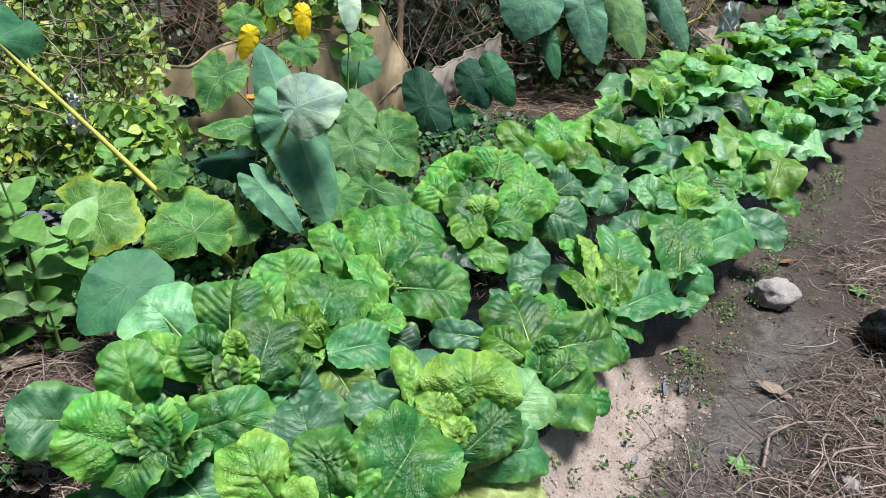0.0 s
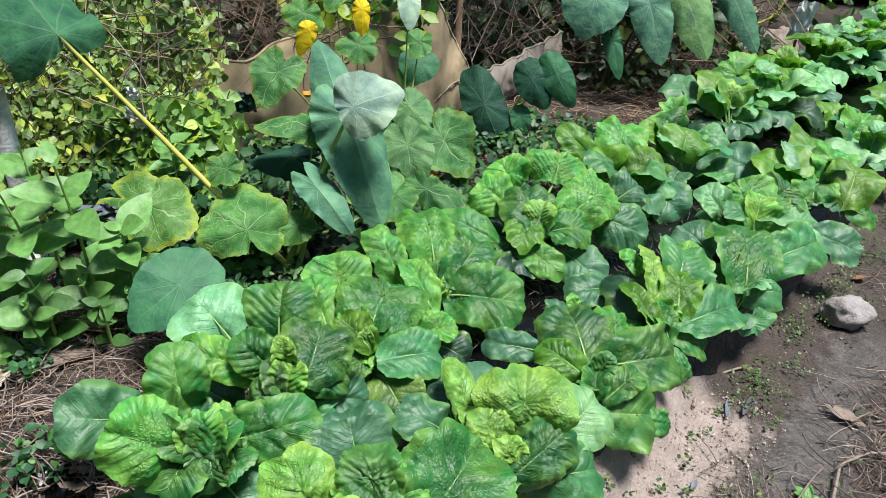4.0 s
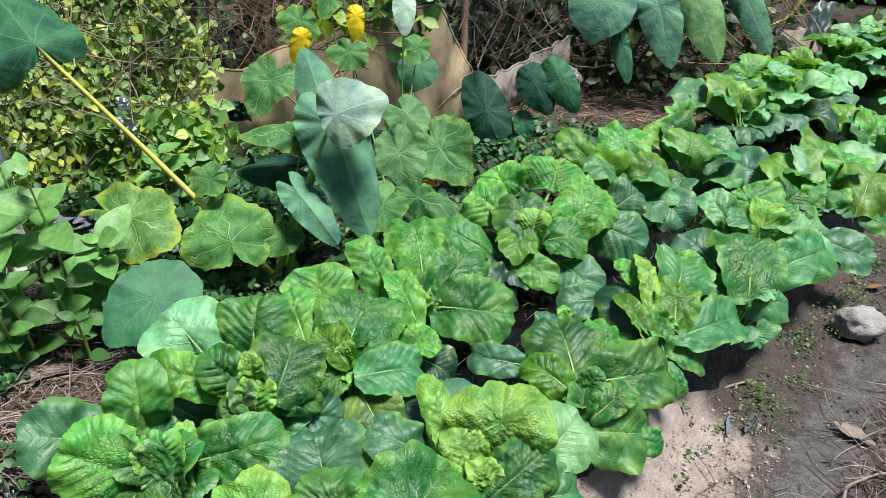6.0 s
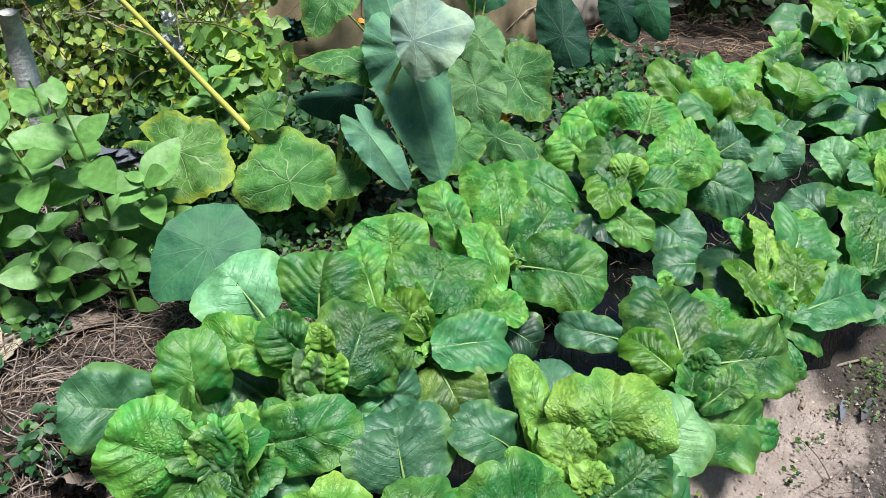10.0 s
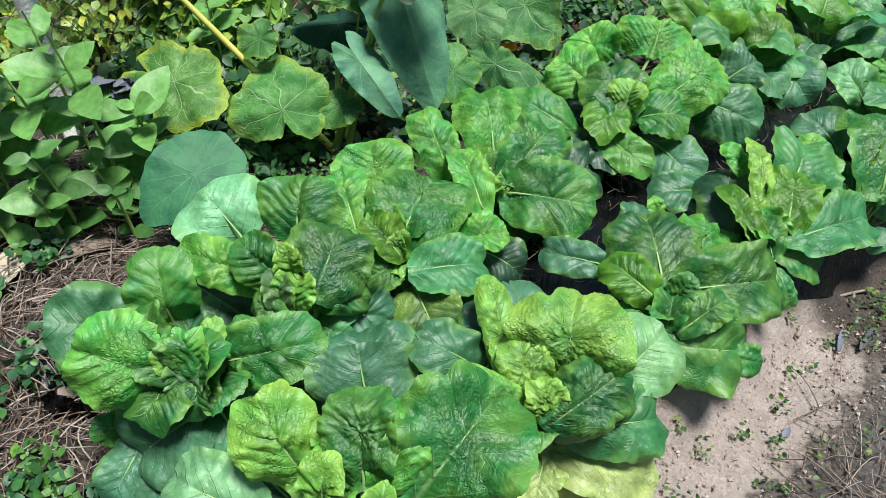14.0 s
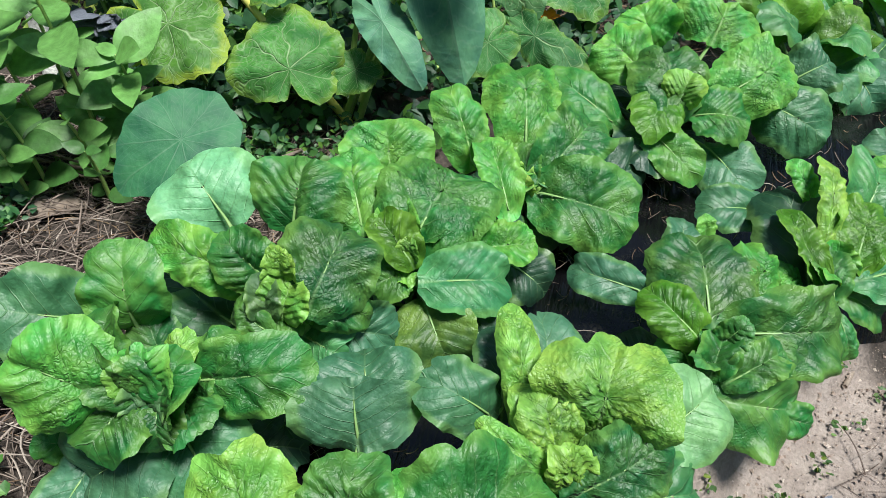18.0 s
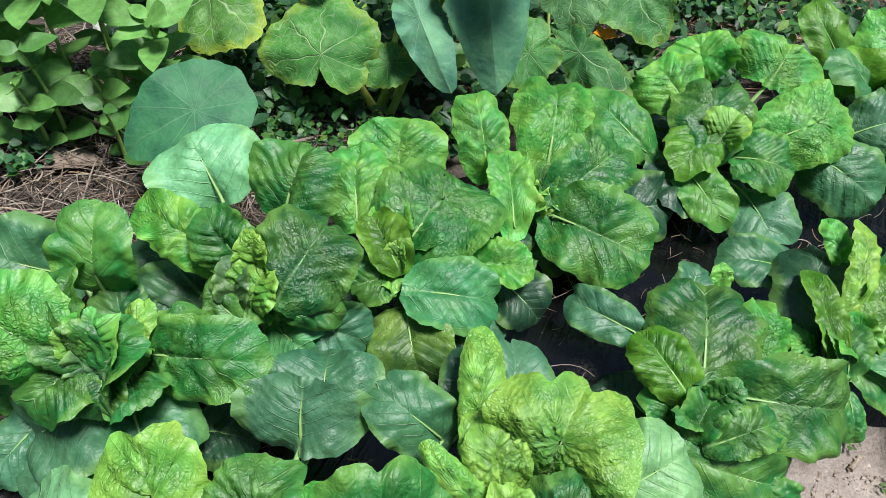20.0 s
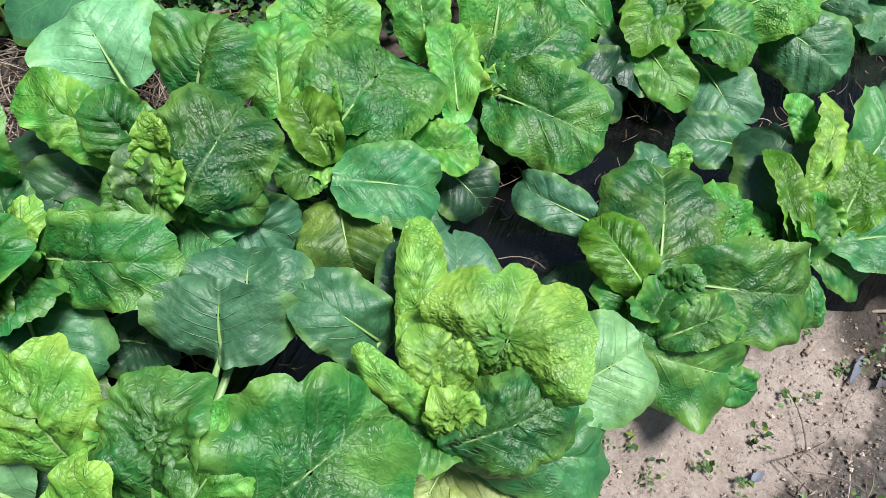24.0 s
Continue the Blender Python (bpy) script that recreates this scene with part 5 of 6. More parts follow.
tangle(240, (-1.5, 3.55, 0.45), (-0.6, 4.1, 1.3), 0.45, 21, DEAD, "dead brown vine stalks caught in the net", 0.003)
tangle(620, (-0.2, 4.95, 0.15), (1.8, 5.7, 1.2), 0.5, 22, DEAD, "tangled dry brown stalks behind the taro", 0.0035)
tangle(130, (-2.2, 2.7, 0.25), (-1.0, 3.3, 1.2), 0.35, 23, DEAD, "dry stalks inside the creeper", 0.0025, -0.6)
tangle(240, (-2.3, 2.6, 0.25), (-1.15, 3.2, 1.25), 0.30, 26, STRAW, "pale dry stalks hanging through the creeper", 0.0022, -0.8)
tangle(110, (-0.2, 4.75, 0.25), (0.30, 5.05, 1.2), 0.45, 25, STRAW, "dry yellowish vine stalks hanging on the net", 0.004, -1.2)
tangle(200, (0.9, 5.5, 0.02), (1.75, 6.3, 0.8), 0.45, 24, DEAD, "dry stalks at the back of the plot", 0.004)


def flat_litter(n, test, box, length, seed, mat, label, radius, name="straw_litter"):
    r = np.random.default_rng(seed)
    a, b = [], []
    while len(a) < n:
        x, y = r.uniform(box[0], box[1]), r.uniform(box[2], box[3])
        if r.uniform() > test(x, y):
            continue
        t, L = r.uniform(0, 6.28), length * r.uniform(0.3, 1.3)
        x2, y2 = x + L * math.cos(t), y + L * math.sin(t)
        h = r.uniform(0.004, 0.035)
        h = h + (0.012 if name == "film_litter" else 0.0)
        a.append((x, y, gz(x, y) + h))
        b.append((x2, y2, gz(x2, y2) + max(0.003, h + r.uniform(-0.02, 0.02))))
    return strands(name, a, b, 0.20, radius, mat, label, "straw", seed, 6)


def path_straw(x, y):
    d = 0.8 * x - 0.6 * y
    far = math.hypot(x - 1.5, y - 2.4) + 0.35 * noise.noise(Vector((x * 1.7, y * 1.7, 12)))
    dense = float(1 - smoothstep(1.3, 1.9, far)) * float(smoothstep(-0.45, 0.0, d + 0.22 * noise.noise(Vector((x * 2.3, y * 2.3, 1)))))
    return dense * (0.35 + 0.65 * max(0.0, min(1.0, 0.6 + noise.noise(Vector((x * 3, y * 3, 5))))))


def verge_straw(x, y):
    d = 0.8 * x - 0.6 * y
    e = float(film_left(0.6 * x + 0.8 * y))
    return float(smoothstep(e + 0.04, e - 0.08, d)) * (1.0 if y < 2.3 else 0.5)


flat_litter(15000, path_straw, (0.2, 3.6, 0.6, 4.4), 0.13, 31, STRAW, "dry straw strewn over the path", 0.0017)
flat_litter(900, path_straw, (0.6, 2.6, 1.0, 3.6), 0.22, 32, STRAW, "long pale dead stalks on the path", 0.0029)
flat_litter(3600, verge_straw, (-1.6, -0.5, 0.8, 2.3), 0.12, 33, STRAW, "dry straw on the verge", 0.0019)
flat_litter(900, verge_straw, (-1.6, -0.5, 0.8, 2.3), 0.11, 35, DEAD, "brown dead stalks on the verge", 0.0015)
flat_litter(3200, verge_straw, (-0.9, 2.2, 2.7, 5.6), 0.16, 34, DEAD, "brown litter under the taro", 0.0026)

# ---- fence, cloth and posts ----


def hanging_cloth(name, top, bottom, folds, mat, label):
    """A sagging sheet between an upper and a lower edge line, with folds and thickness."""
    top, bottom = np.array(top, float), np.array(bottom, float)
    n, m = 60, 16
    s = np.linspace(0, 1, n)
    k = np.linspace(0, 1, len(top))
    T = np.stack([np.interp(s, k, top[:, i]) for i in range(3)], 1)
    Bm = np.stack([np.interp(s, k, bottom[:, i]) for i in range(3)], 1)
    verts = []
    for layer in (0, 1):
        for i in range(n):
            for j in range(m):
                w = j / (m - 1)
                p = T[i] * (1 - w) + Bm[i] * w
                f = folds * (noise.noise(Vector((s[i] * 9, w * 1.5, 4))) + 0.5 * noise.noise(Vector((s[i] * 26, w * 3, 8))))
                verts.append(p + np.array([0.3 * f, -f - 0.05 * math.sin(math.pi * w) - 0.004 * layer, 0.02 * noise.noise(Vector((s[i] * 12, 0, 2))) * (1 - w)]))
    faces = grid_faces(n, m) + [tuple(v + n * m for v in f[::-1]) for f in grid_faces(n, m)]
    th = holder(name, tuple(Bm[n // 2]), label, "cloth sheet")
    o = np.array(th.location)
    put("sheet", [v - o for v in verts], faces, mat, th)
    stem("hem", np.array([verts[i * m] for i in range(n)]) - o, 0.007, mat, th, "rolled upper hem of the cloth", 6)
    return th


hanging_cloth("cloth_screen", [(-1.36, 3.38, 0.57), (-1.10, 3.48, 0.55), (-0.93, 3.60, 0.62), (-0.60, 3.90, 0.68), (-0.30, 4.20, 0.70), (-0.20, 4.28, 0.48), (-0.11, 4.35, 0.28)],
              [(-1.34, 3.36, 0.10), (-1.10, 3.46, 0.09), (-0.93, 3.56, 0.08), (-0.60, 3.80, 0.06), (-0.36, 4.05, 0.05), (-0.25, 4.18, 0.05), (-0.13, 4.30, 0.05)], 0.05, CLOTH,
              "sagging weathered beige cloth screen along the net fence")
hanging_cloth("cloth_screen", [(-0.10, 4.36, 0.28), (0.06, 4.50, 0.28), (0.25, 4.75, 0.33), (0.44, 5.0, 0.36)],
              [(-0.10, 4.33, 0.10), (0.06, 4.46, 0.10), (0.25, 4.70, 0.10), (0.44, 4.95, 0.12)], 0.04, GREY_CLOTH, "torn grey cloth sagging on the fence line")


def net():
    th = holder("net_fence", (-0.7, 4.3, 0.1), "black plastic net fence overgrown with dead vines", "net fence")
    verts, faces = [], []
    a, b = np.array([-2.0, 3.62, 0.3]), np.array([0.9, 5.6, 0.3])
    u = (b - a) / np.linalg.norm(b - a)
    L, o = np.linalg.norm(b - a), np.array(th.location)
    def bar(p, q):
        v, f = tube(np.array([p, (p + q) / 2, q]) - o, 0.0012, 3)
        k = len(verts)
        verts.extend(v)
        faces.extend(tuple(i + k for i in face) for face in f)
    up = np.array([0, 0, 1.0])
    for i in range(int(L / 0.03)):
        bar(a + u * i * 0.03, a + u * i * 0.03 + up * 1.3)
    for j in range(44):
        bar(a + up * j * 0.03, b + up * j * 0.03)
    put("net", verts, faces, WIRE, th)
    for s in (0.0, 0.42, 0.62, 1.0):
        p = a + (b - a) * s - o
        stem("post", np.array([p - up * 0.35, p + up * 0.5, p + up * 1.35]), (0.022, 0.02, 0.018), DEAD, th, "weathered wooden post", 8)
    return th


net()


def stump(x, y, z0, h, r, mat, label):
    v, f = tube([(0, 0, 0), (0.01, 0, h * 0.4), (0.0, 0.01, h * 0.8), (0.01, 0.0, h)], (r * 1.1, r, r * 0.95, r * 0.8), 14)
    v = [p + 0.25 * r * np.array([noise.noise(Vector(p * 30)), noise.noise(Vector(p * 30 + 9)), 0.3 * noise.noise(Vector(p * 30 + 4))]) for p in v]
    ob = put("wooden_post", v, f, mat)
    ob.location = (x, y, z0)
    return tagged(ob, label, "post")


stump(-1.50, 2.30, 0.13, 0.66, 0.033, BARK, "grey lichen-covered wooden post in the weeds")

# a dark ring, added round the plot, blocks low light; mostly out of view


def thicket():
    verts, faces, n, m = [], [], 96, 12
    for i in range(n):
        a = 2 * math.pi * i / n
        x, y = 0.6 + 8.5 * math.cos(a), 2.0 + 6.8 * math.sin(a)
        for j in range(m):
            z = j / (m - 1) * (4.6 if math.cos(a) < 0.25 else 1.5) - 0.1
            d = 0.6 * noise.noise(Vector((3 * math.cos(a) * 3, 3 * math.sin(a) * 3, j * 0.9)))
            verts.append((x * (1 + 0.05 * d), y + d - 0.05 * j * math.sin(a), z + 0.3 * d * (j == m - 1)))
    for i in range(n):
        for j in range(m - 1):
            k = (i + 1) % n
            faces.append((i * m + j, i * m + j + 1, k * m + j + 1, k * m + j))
    mat = stone_material("light_block", (0.008, 0.013, 0.006), (0.035, 0.042, 0.017))
    return tagged(put("backdrop", verts, faces, mat), "dark ring added all round the garden to block low light", "thicket", kind="structure")


thicket()

# ---- stones and scraps ----


def rock(name, x, y, sx, sy, sz, mat, label, category, seed, sink=0.2):
    bm = bmesh.new()
    bmesh.ops.create_icosphere(bm, subdivisions=4, radius=1.0)
    for v in bm.verts:
        n = Vector(v.co)
        k = 1 + 0.30 * noise.noise(n * 1.3 + Vector((seed, 0, 0))) + 0.12 * noise.noise(n * 3.5 + Vector((seed, 5, 0))) + 0.04 * noise.noise(n * 9)
        c = noise.cell(n * 2.1 + Vector((seed, 2, 1)))
        if name == "plastic_bag":
            k += 0.30 * (0.4 - abs(noise.noise(n * 2.6 + Vector((seed, 1, 7))))) + 0.14 * (0.3 - abs(noise.noise(n * 6.5 + Vector((seed, 3, 2)))))
        v.co = Vector((n.x * sx, n.y * sy, n.z * sz)) * (k + 0.06 * c)
    me = bpy.data.meshes.new(name)
    bm.to_mesh(me)
    bm.free()
    me.polygons.foreach_set("use_smooth", [True] * len(me.polygons))
    me.materials.append(mat)
    ob = new(name, me)
    ob.location = (x, y, gz(x, y) + sz * (1 - sink))
    ob.rotation_euler[2] = seed
    return tagged(ob, label, category)


rock("stone", 1.325, 2.53, 0.082, 0.066, 0.062, PALE_STONE, "pale grey jagged stone lying on the path", "stone", 3)
rock("stone", 1.19, 1.61, 0.03, 0.025, 0.018, PALE_STONE, "small pale stone on the path", "stone", 5)
rock("stone", 1.45, 2.0, 0.022, 0.018, 0.012, PALE_STONE, "small whitish pebble in the straw", "stone", 6)
rock("stone", 0.44, 5.0, 0.10, 0.09, 0.10, PALE_STONE, "pale stone under the taro", "stone", 8)
rock("stone", 0.36, 4.85, 0.08, 0.09, 0.09, PALE_STONE, "pale stone under the taro", "stone", 9)
rock("plastic_bag", 1.66, 2.25, 0.12, 0.10, 0.075, BLACK_BAG, "crumpled black plastic bag on the straw", "plastic bag", 2)
rock("root_ball", 2.10, 5.9, 0.16, 0.14, 0.14, BROWN_STONE, "earthy root ball at the back of the plot", "root ball", 4)


# ---- weeds and scraps near the bed ----


def rosette_points(spots, leaves, spread, lift, seed):
    r = np.random.default_rng(seed)
    pts = []
    for x, y in spots:
        for _ in range(leaves):
            a, d = r.uniform(0, 6.28), spread * r.uniform(0.1, 1) ** 0.7
            px, py = x + d * math.cos(a), y + d * math.sin(a)
            pts.append((px, py, gz(px, py) + lift * r.uniform(0.3, 1.0) + 0.012))
    return pts


def along_bed(n, lo, hi, d0, d1, seed):
    r = np.random.default_rng(seed)
    out = []
    for _ in range(n):
        s, d = r.uniform(lo, hi), r.uniform(d0, d1)
        out.append((0.6 * s + 0.8 * d, 0.8 * s - 0.6 * d))
    return out


def verge_spots(n, x0, x1, y0, y1, seed):
    r = np.random.default_rng(seed)
    out = []
    while len(out) < n:
        x, y = r.uniform(x0, x1), r.uniform(y0, y1)
        if 0.8 * x - 0.6 * y < float(film_left(0.6 * x + 0.8 * y)) - 0.04:
            out.append((x, y))
    return out


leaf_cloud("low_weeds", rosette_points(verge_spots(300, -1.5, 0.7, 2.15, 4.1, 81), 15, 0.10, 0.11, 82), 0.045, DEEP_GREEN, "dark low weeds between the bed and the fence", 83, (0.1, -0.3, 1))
leaf_cloud("low_weeds", rosette_points(verge_spots(60, -1.5, 0.7, 2.05, 3.9, 84), 12, 0.08, 0.13, 85), 0.04, MID_GREEN, "fresh low weeds between the bed and the fence", 86, (0.1, -0.3, 1))
leaf_cloud("path_weeds", rosette_points(along_bed(70, 2.05, 4.4, -0.60, -0.47, 51), 22, 0.05, 0.018, 52), 0.0105, (0.056, 0.119, 0.032), "tiny green weeds sprouting along the film's edge", 53, (0, -0.1, 1))
leaf_cloud("path_weeds", rosette_points(along_bed(34, 1.5, 3.6, -0.46, -0.05, 54), 8, 0.03, 0.015, 55), 0.013, (0.063, 0.126, 0.035), "tiny weeds scattered over the damp path", 56, (0, -0.1, 1))
leaf_cloud("path_weeds", rosette_points(along_bed(26, 1.25, 2.05, -0.70, -0.46, 63), 9, 0.022, 0.014, 64), 0.012, (0.06, 0.12, 0.035), "tiny weeds sprouting in the dry soil beside the bed", 65, (0, -0.1, 1))
leaf_cloud("verge_weeds", rosette_points([(-1.02, 1.42), (-1.10, 1.30), (-0.86, 1.12), (-0.80, 1.05), (-0.92, 1.02), (-1.15, 1.16), (-1.28, 1.55), (-1.22, 1.72), (-0.74, 1.10)], 60, 0.07, 0.06, 57), 0.028, (0.032, 0.112, 0.038), "low green weeds on the verge beside the bed", 58, (0.1, -0.2, 1))
leaf_cloud("verge_weeds", rosette_points([(-0.84, 1.14), (-0.78, 1.08), (-0.90, 1.2), (-1.3, 1.4)], 34, 0.06, 0.06, 59), 0.024, (0.077, 0.189, 0.035), "fresh light green weeds on the verge", 60, (0.1, -0.2, 1))
leaf_cloud("fine_weeds", rosette_points([(-0.66, 2.06), (-0.58, 2.16), (-0.72, 2.14), (-0.62, 2.26), (-0.52, 2.28), (-0.80, 2.12), (-0.86, 2.05)], 60, 0.09, 0.09, 61), 0.022, (0.035, 0.105, 0.028), "fine weeds under the pumpkin leaves", 62, (0.1, -0.3, 1))


def film_bits(x, y):
    d, s = 0.8 * x - 0.6 * y, 0.6 * x + 0.8 * y
    return 1.0 if float(film_left(s)) + 0.05 < d < -0.72 else 0.0


flat_litter(900, film_bits, (-0.7, 1.8, 1.0, 4.2), 0.035, 91, DEAD, "bits of dead grass lying on the film", 0.0011, "film_litter")
flat_litter(500, film_bits, (-0.7, 1.8, 1.0, 4.2), 0.07, 92, STRAW, "pale grass bits lying on the film", 0.0009, "film_litter")


def crumbs():
    """Small clods and pebbles lying loose on the path and verge."""
    r = np.random.default_rng(71)
    verts, faces = [], []
    base = [(1, 0, 0), (-0.5, 0.87, 0), (-0.5, -0.87, 0), (0.1, 0, 0.9), (0, 0.1, -0.7)]
    tris = [(0, 1, 3), (1, 2, 3), (2, 0, 3), (1, 0, 4), (2, 1, 4), (0, 2, 4)]
    for _ in range(6500):
        s, d = r.uniform(0.5, 4.2), r.uniform(-0.66, 0.3) if r.uniform() < 0.8 else r.uniform(-2.2, -1.72)
        if s < 2.1 and -0.75 < d < -0.45 and r.uniform() < 0.96:
            continue
        x, y = 0.6 * s + 0.8 * d, 0.8 * s - 0.6 * d
        k, q = len(verts), 0.0018 + 0.0055 * r.uniform() ** 4
        a = r.uniform(0, 6.28)
        for bx, by, bz in base:
            w = q * r.uniform(0.7, 1.3)
            verts.append((x + w * (bx * math.cos(a) - by * math.sin(a)), y + w * (bx * math.sin(a) + by * math.cos(a)), gz(x, y) + 0.003 + w * bz))
        faces += [tuple(i + k for i in t) for t in tris]
    put_pale = dry_material("pale_clods", [(0.0, (0.28, 0.21, 0.175)), (0.6, (0.406, 0.322, 0.273)), (1.0, (0.546, 0.462, 0.406))])
    v2, f2 = [], []
    for _ in range(2600):
        s, d = r.uniform(0.7, 2.15), r.uniform(-0.68, -0.42)
        x, y = 0.6 * s + 0.8 * d, 0.8 * s - 0.6 * d
        k, q, a = len(v2), 0.0016 + 0.0055 * r.uniform() ** 4, r.uniform(0, 6.28)
        for bx, by, bz in base:
            w = q * r.uniform(0.7, 1.3)
            v2.append((x + w * (bx * math.cos(a) - by * math.sin(a)), y + w * (bx * math.sin(a) + by * math.cos(a)), gz(x, y) + 0.006 + w * bz))
        f2 += [tuple(i + k for i in t) for t in tris]
    tagged(put("pale_grit", v2, f2, put_pale, smooth=False), "pale gritty crumbs on the dry soil beside the bed", "soil crumbs", kind="stuff")
    m = dry_material("clods", [(0.0, (0.07, 0.052, 0.042)), (0.6, (0.182, 0.14, 0.115)), (1.0, (0.364, 0.308, 0.273))])
    return tagged(put("soil_crumbs", verts, faces, m, smooth=False), "loose soil crumbs and grit on the path", "soil crumbs", kind="stuff")


crumbs()


def twig(pts, radius, mat, label, category="twig"):
    line = np.array(pts, float)
    n = 14
    k = np.linspace(0, 1, len(line))
    s = np.linspace(0, 1, n)
    smooth_line = np.stack([np.interp(s, k, line[:, i]) for i in range(3)], 1)
    smooth_line[:, 2] += [0.2 * radius * math.sin(9 * q) for q in s]
    v, f = tube(smooth_line, np.linspace(radius, radius * 0.6, n), 7)
    return tagged(put("twig", v, f, mat), label, category)


twig([(0.66, 1.98, 0.03), (0.70, 2.07, 0.022), (0.78, 2.16, 0.02), (0.88, 2.21, 0.02)], 0.006, DRY_LEAF, "bent dry twig on the pale soil")
twig([(-0.86, 1.86, 0.22), (-0.72, 1.91, 0.33), (-0.593, 1.953, 0.392)], 0.007, DRY_LEAF, "brown dry stick leaning on the plants")
for k, (dx, dz) in enumerate([(0, 0), (0.01, 0.015), (-0.01, 0.028), (0.02, 0.034)]):
    twig([(-1.42 + dx, 1.83, 0.235 + dz), (-1.25, 1.87 + dx, 0.25 + dz), (-1.06 + dx, 1.88, 0.24 + dz)], 0.0045, DRY_LEAF, "pale dry stick lying on the verge")
twig([(0.96, 1.66, 0.02), (1.02, 1.78, 0.035), (1.12, 1.84, 0.03), (1.26, 1.86, 0.02)], 0.005, STRAW, "pale dead stalk on the path")
twig([(1.05, 1.60, 0.02), (1.20, 1.72, 0.04), (1.40, 1.76, 0.03), (1.58, 1.70, 0.02)], 0.0045, STRAW, "pale dead stalk on the path")
twig([(-0.38, 4.05, 0.10), (-0.18, 4.22, 0.27), (-0.05, 4.30, 0.26), (0.0, 4.1, 0.12)], 0.006, DRY_LEAF, "bare pale vine stem looped over the cloth")
twig([(1.45, 5.3, 0.42), (1.70, 5.3, 0.40), (1.80, 5.3, 0.46), (1.88, 5.3, 0.62), (1.92, 5.32, 0.9)], 0.010, YELLOW_STALK, "curving pale yellow stalk behind the taro")


def flat_leaf(x, y, length, width, turn, mat, label, name="dead_leaf"):
    n, w = 12, 7
    verts = []
    for i in range(n):
        s = i / (n - 1)
        half = 0.5 * width * math.sin(math.pi * min(1.0, 0.04 + 0.96 * s)) ** 0.7 * (1 + 0.5 * noise.noise(Vector((x * 50, s * 6, y * 50))))
        for j in range(w):
            v = j / (w - 1) * 2 - 1
            a, b = (s - 0.5) * length, half * v
            px, py = x + a * math.cos(turn) - b * math.sin(turn), y + a * math.sin(turn) + b * math.cos(turn)
            verts.append((px, py, gz(px, py) + 0.022 + 0.012 * noise.noise(Vector((px * 30, py * 30, 1))) + 0.25 * half * abs(v) ** 1.5))
    k = n * w
    verts += [(a, b, c - 0.0015) for a, b, c in verts]
    faces = grid_faces(n, w) + [tuple(q + k for q in f[::-1]) for f in grid_faces(n, w)]
    return tagged(put(name, verts, faces, mat), label, "dead leaf" if name == "dead_leaf" else "scrap")


flat_leaf(-1.13, 1.79, 0.13, 0.075, 0.5, DRY_LEAF, "grey-brown dead leaf on the straw of the verge")
flat_leaf(-0.93, 1.40, 0.11, 0.08, 1.2, DRY_LEAF, "curled dark dead leaf beside the bed")
flat_leaf(1.50, 2.83, 0.06, 0.04, 0.3, stone_material("rust_leaf", (0.21, 0.091, 0.035), (0.294, 0.14, 0.056)), "rust-brown dead leaf on the path")
flat_leaf(1.12, 2.0, 0.12, 0.05, 2.4, DRY_LEAF, "pale crumpled dead leaf on the path")
flat_leaf(-1.29, 1.66, 0.17, 0.13, 1.9, PAPER, "crumpled cream paper lying on the verge", "paper_scrap")
flat_leaf(0.84, 2.02, 0.11, 0.022, 1.0, stone_material("film_scrap", (0.035, 0.032, 0.035), (0.098, 0.091, 0.101)), "torn strip of greyish plastic film on the damp path", "plastic_scrap")
BLUE_SCRAP = stone_material("pale_film_scrap", (0.09, 0.10, 0.13), (0.16, 0.17, 0.21))
flat_leaf(0.60, 1.68, 0.034, 0.016, 1.0, BLUE_SCRAP, "torn scrap of bluish plastic film in the dry soil", "plastic_scrap")
flat_leaf(0.77, 2.00, 0.09, 0.014, 1.3, BLUE_SCRAP, "torn strip of bluish plastic film in the dry soil", "plastic_scrap")
flat_leaf(-0.99, 1.44, 0.12, 0.06, 1.3, FILM, "torn piece of black film at the bed's edge", "plastic_scrap")

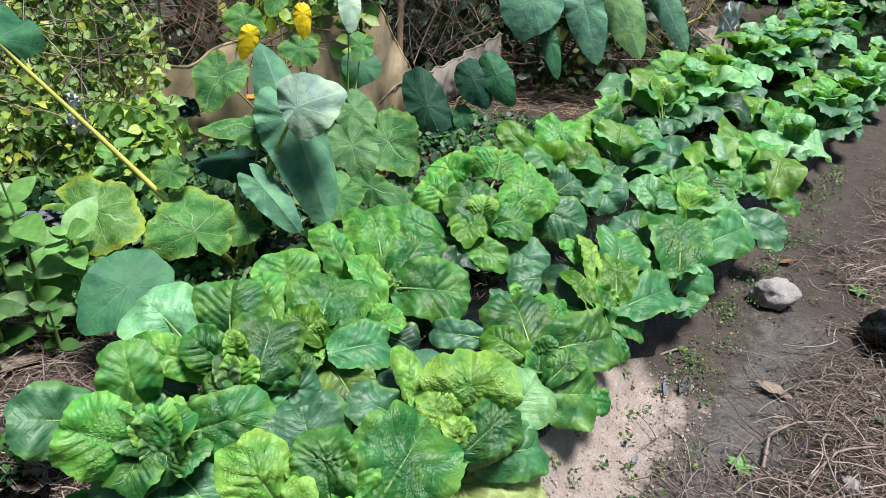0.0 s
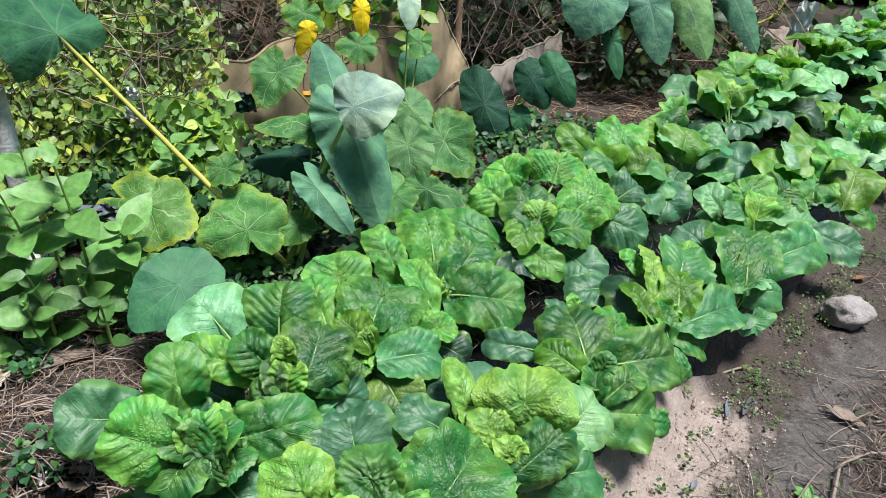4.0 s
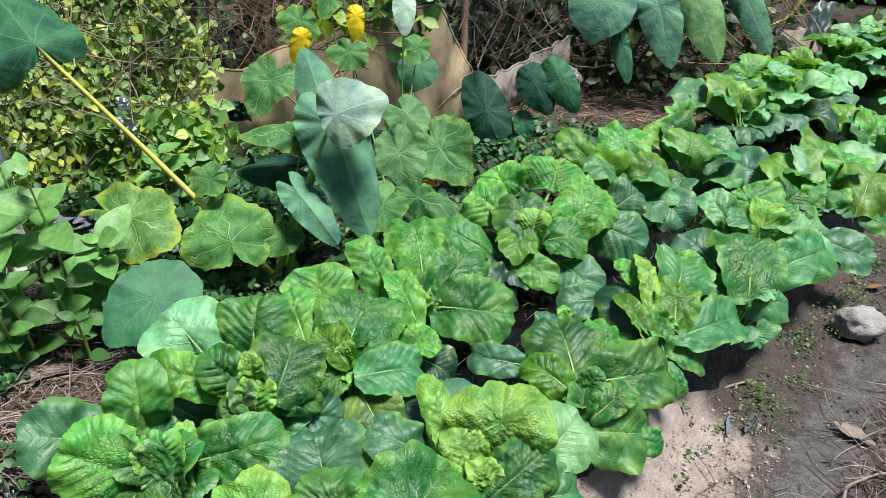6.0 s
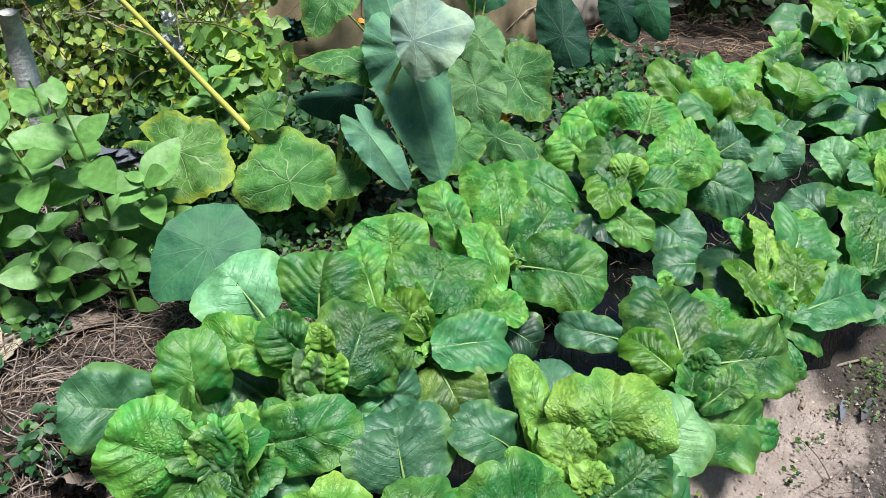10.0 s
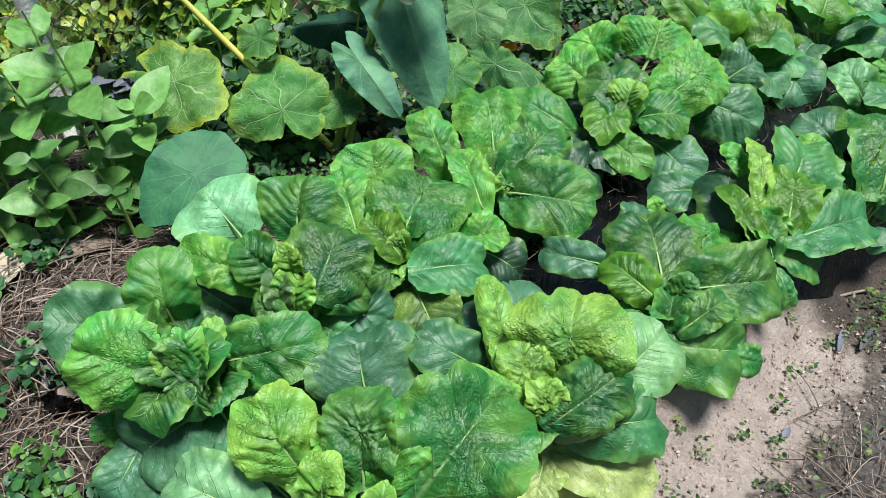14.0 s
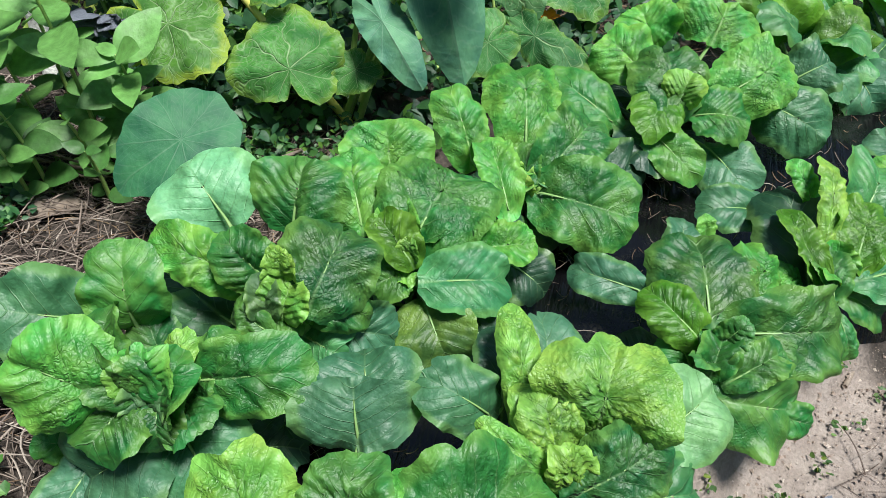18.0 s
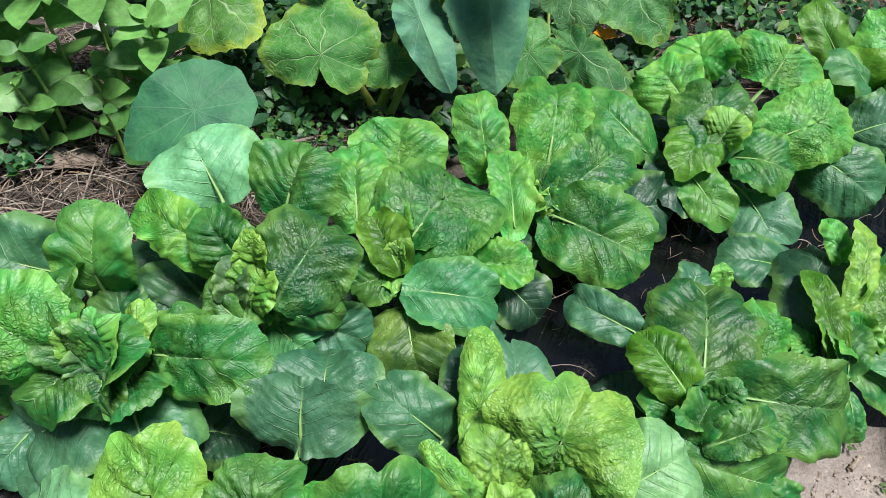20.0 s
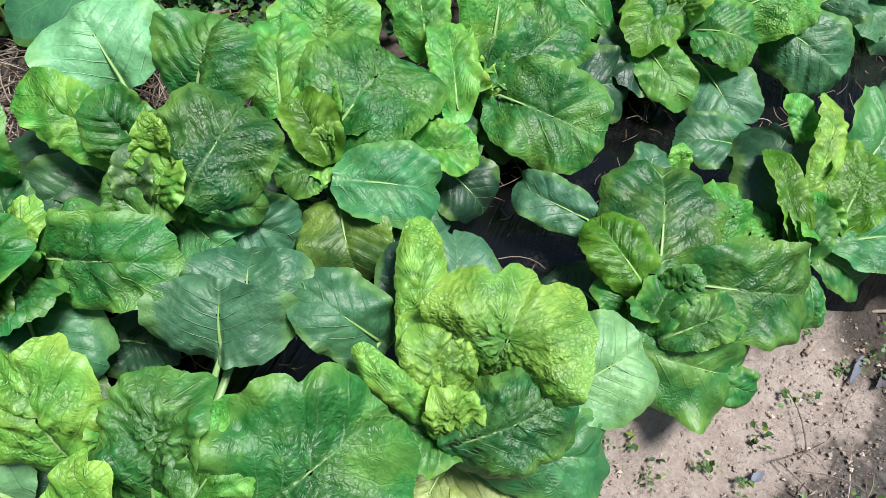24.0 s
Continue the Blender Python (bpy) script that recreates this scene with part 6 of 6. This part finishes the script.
def crumpled(name, x, y, z, w, h, mat, label, seed, category="scrap"):
    """A thin crumpled sheet standing or caught among the plants."""
    n, verts = 14, []
    for layer in (0, 1):
        for i in range(n):
            for j in range(n):
                u, v = i / (n - 1) - 0.5, j / (n - 1) - 0.5
                q = Vector((u * 5 + seed, v * 5, seed))
                edge = 1 + 0.3 * noise.noise(Vector((math.atan2(v, u) * 1.5, seed, 3)))
                px, pz = u * w * edge, v * h * edge
                dep = 0.35 * w * noise.noise(q) + 0.12 * w * noise.noise(q * 3.1) - 0.0015 * layer
                verts.append((px, dep - 0.5 * pz * 0.4, pz))
    faces = grid_faces(n, n) + [tuple(a + n * n for a in f[::-1]) for f in grid_faces(n, n)]
    ob = put(name, verts, faces, mat)
    ob.location = (x, y, z)
    return tagged(ob, label, category)


crumpled("white_bag", 1.98, 5.28, 0.45, 0.13, 0.24, WHITE_BAG, "crumpled white plastic bag hanging at the bed's far side", 14, "plastic bag")
twig([(1.98, 5.32, 0.0), (1.985, 5.31, 0.3), (1.98, 5.30, 0.62)], 0.012, DEAD, "brown stake holding a white bag")
crumpled("film_scrap", -0.90, 1.335, 0.185, 0.11, 0.09, FILM, "crumpled torn end of black film at the bed's corner", 17)
crumpled("film_scrap", -0.945, 1.40, 0.18, 0.08, 0.07, FILM, "crumpled torn end of black film at the bed's corner", 21)
crumpled("plastic_scrap", -1.30, 2.78, 0.62, 0.045, 0.05, WHITE_BAG, "crumpled white plastic scrap caught in the creeper", 2)
crumpled("plastic_scrap", -1.28, 2.74, 0.55, 0.07, 0.08, WHITE_BAG, "torn greyish plastic scrap caught in the creeper", 5)
crumpled("plastic_scrap", -1.17, 2.16, 0.47, 0.16, 0.05, BLUE_SCRAP, "flattened whitish plastic sheet under the shrubs", 8)
crumpled("plastic_scrap", -1.02, 3.16, 0.47, 0.11, 0.09, cloth_material("teal_sheet", (0.008, 0.042, 0.038), (0.014, 0.07, 0.063), (0.007, 0.028, 0.028)), "dark teal plastic scrap at the foot of the cloth", 11)
for k, (x, y, size) in enumerate([(0.90, 1.67, 0.042), (1.70, 2.62, 0.04), (1.42, 1.86, 0.035)]):
    th = holder("seedling", (x, y, gz(x, y)), "small green seedling in the straw of the path", "seedling", "seedlings on the path")
    r2 = random.Random(90 + k)
    for i in range(6):
        a = i * 1.05 + r2.uniform(-0.2, 0.2)
        tip = np.array([size * math.cos(a), size * math.sin(a), 0.02 + 0.02 * r2.random()])
        pointed_leaf("leaf", th, (0, 0, 0.012), tip, size * 0.55, (0.08, 0.24, 0.05, 1))
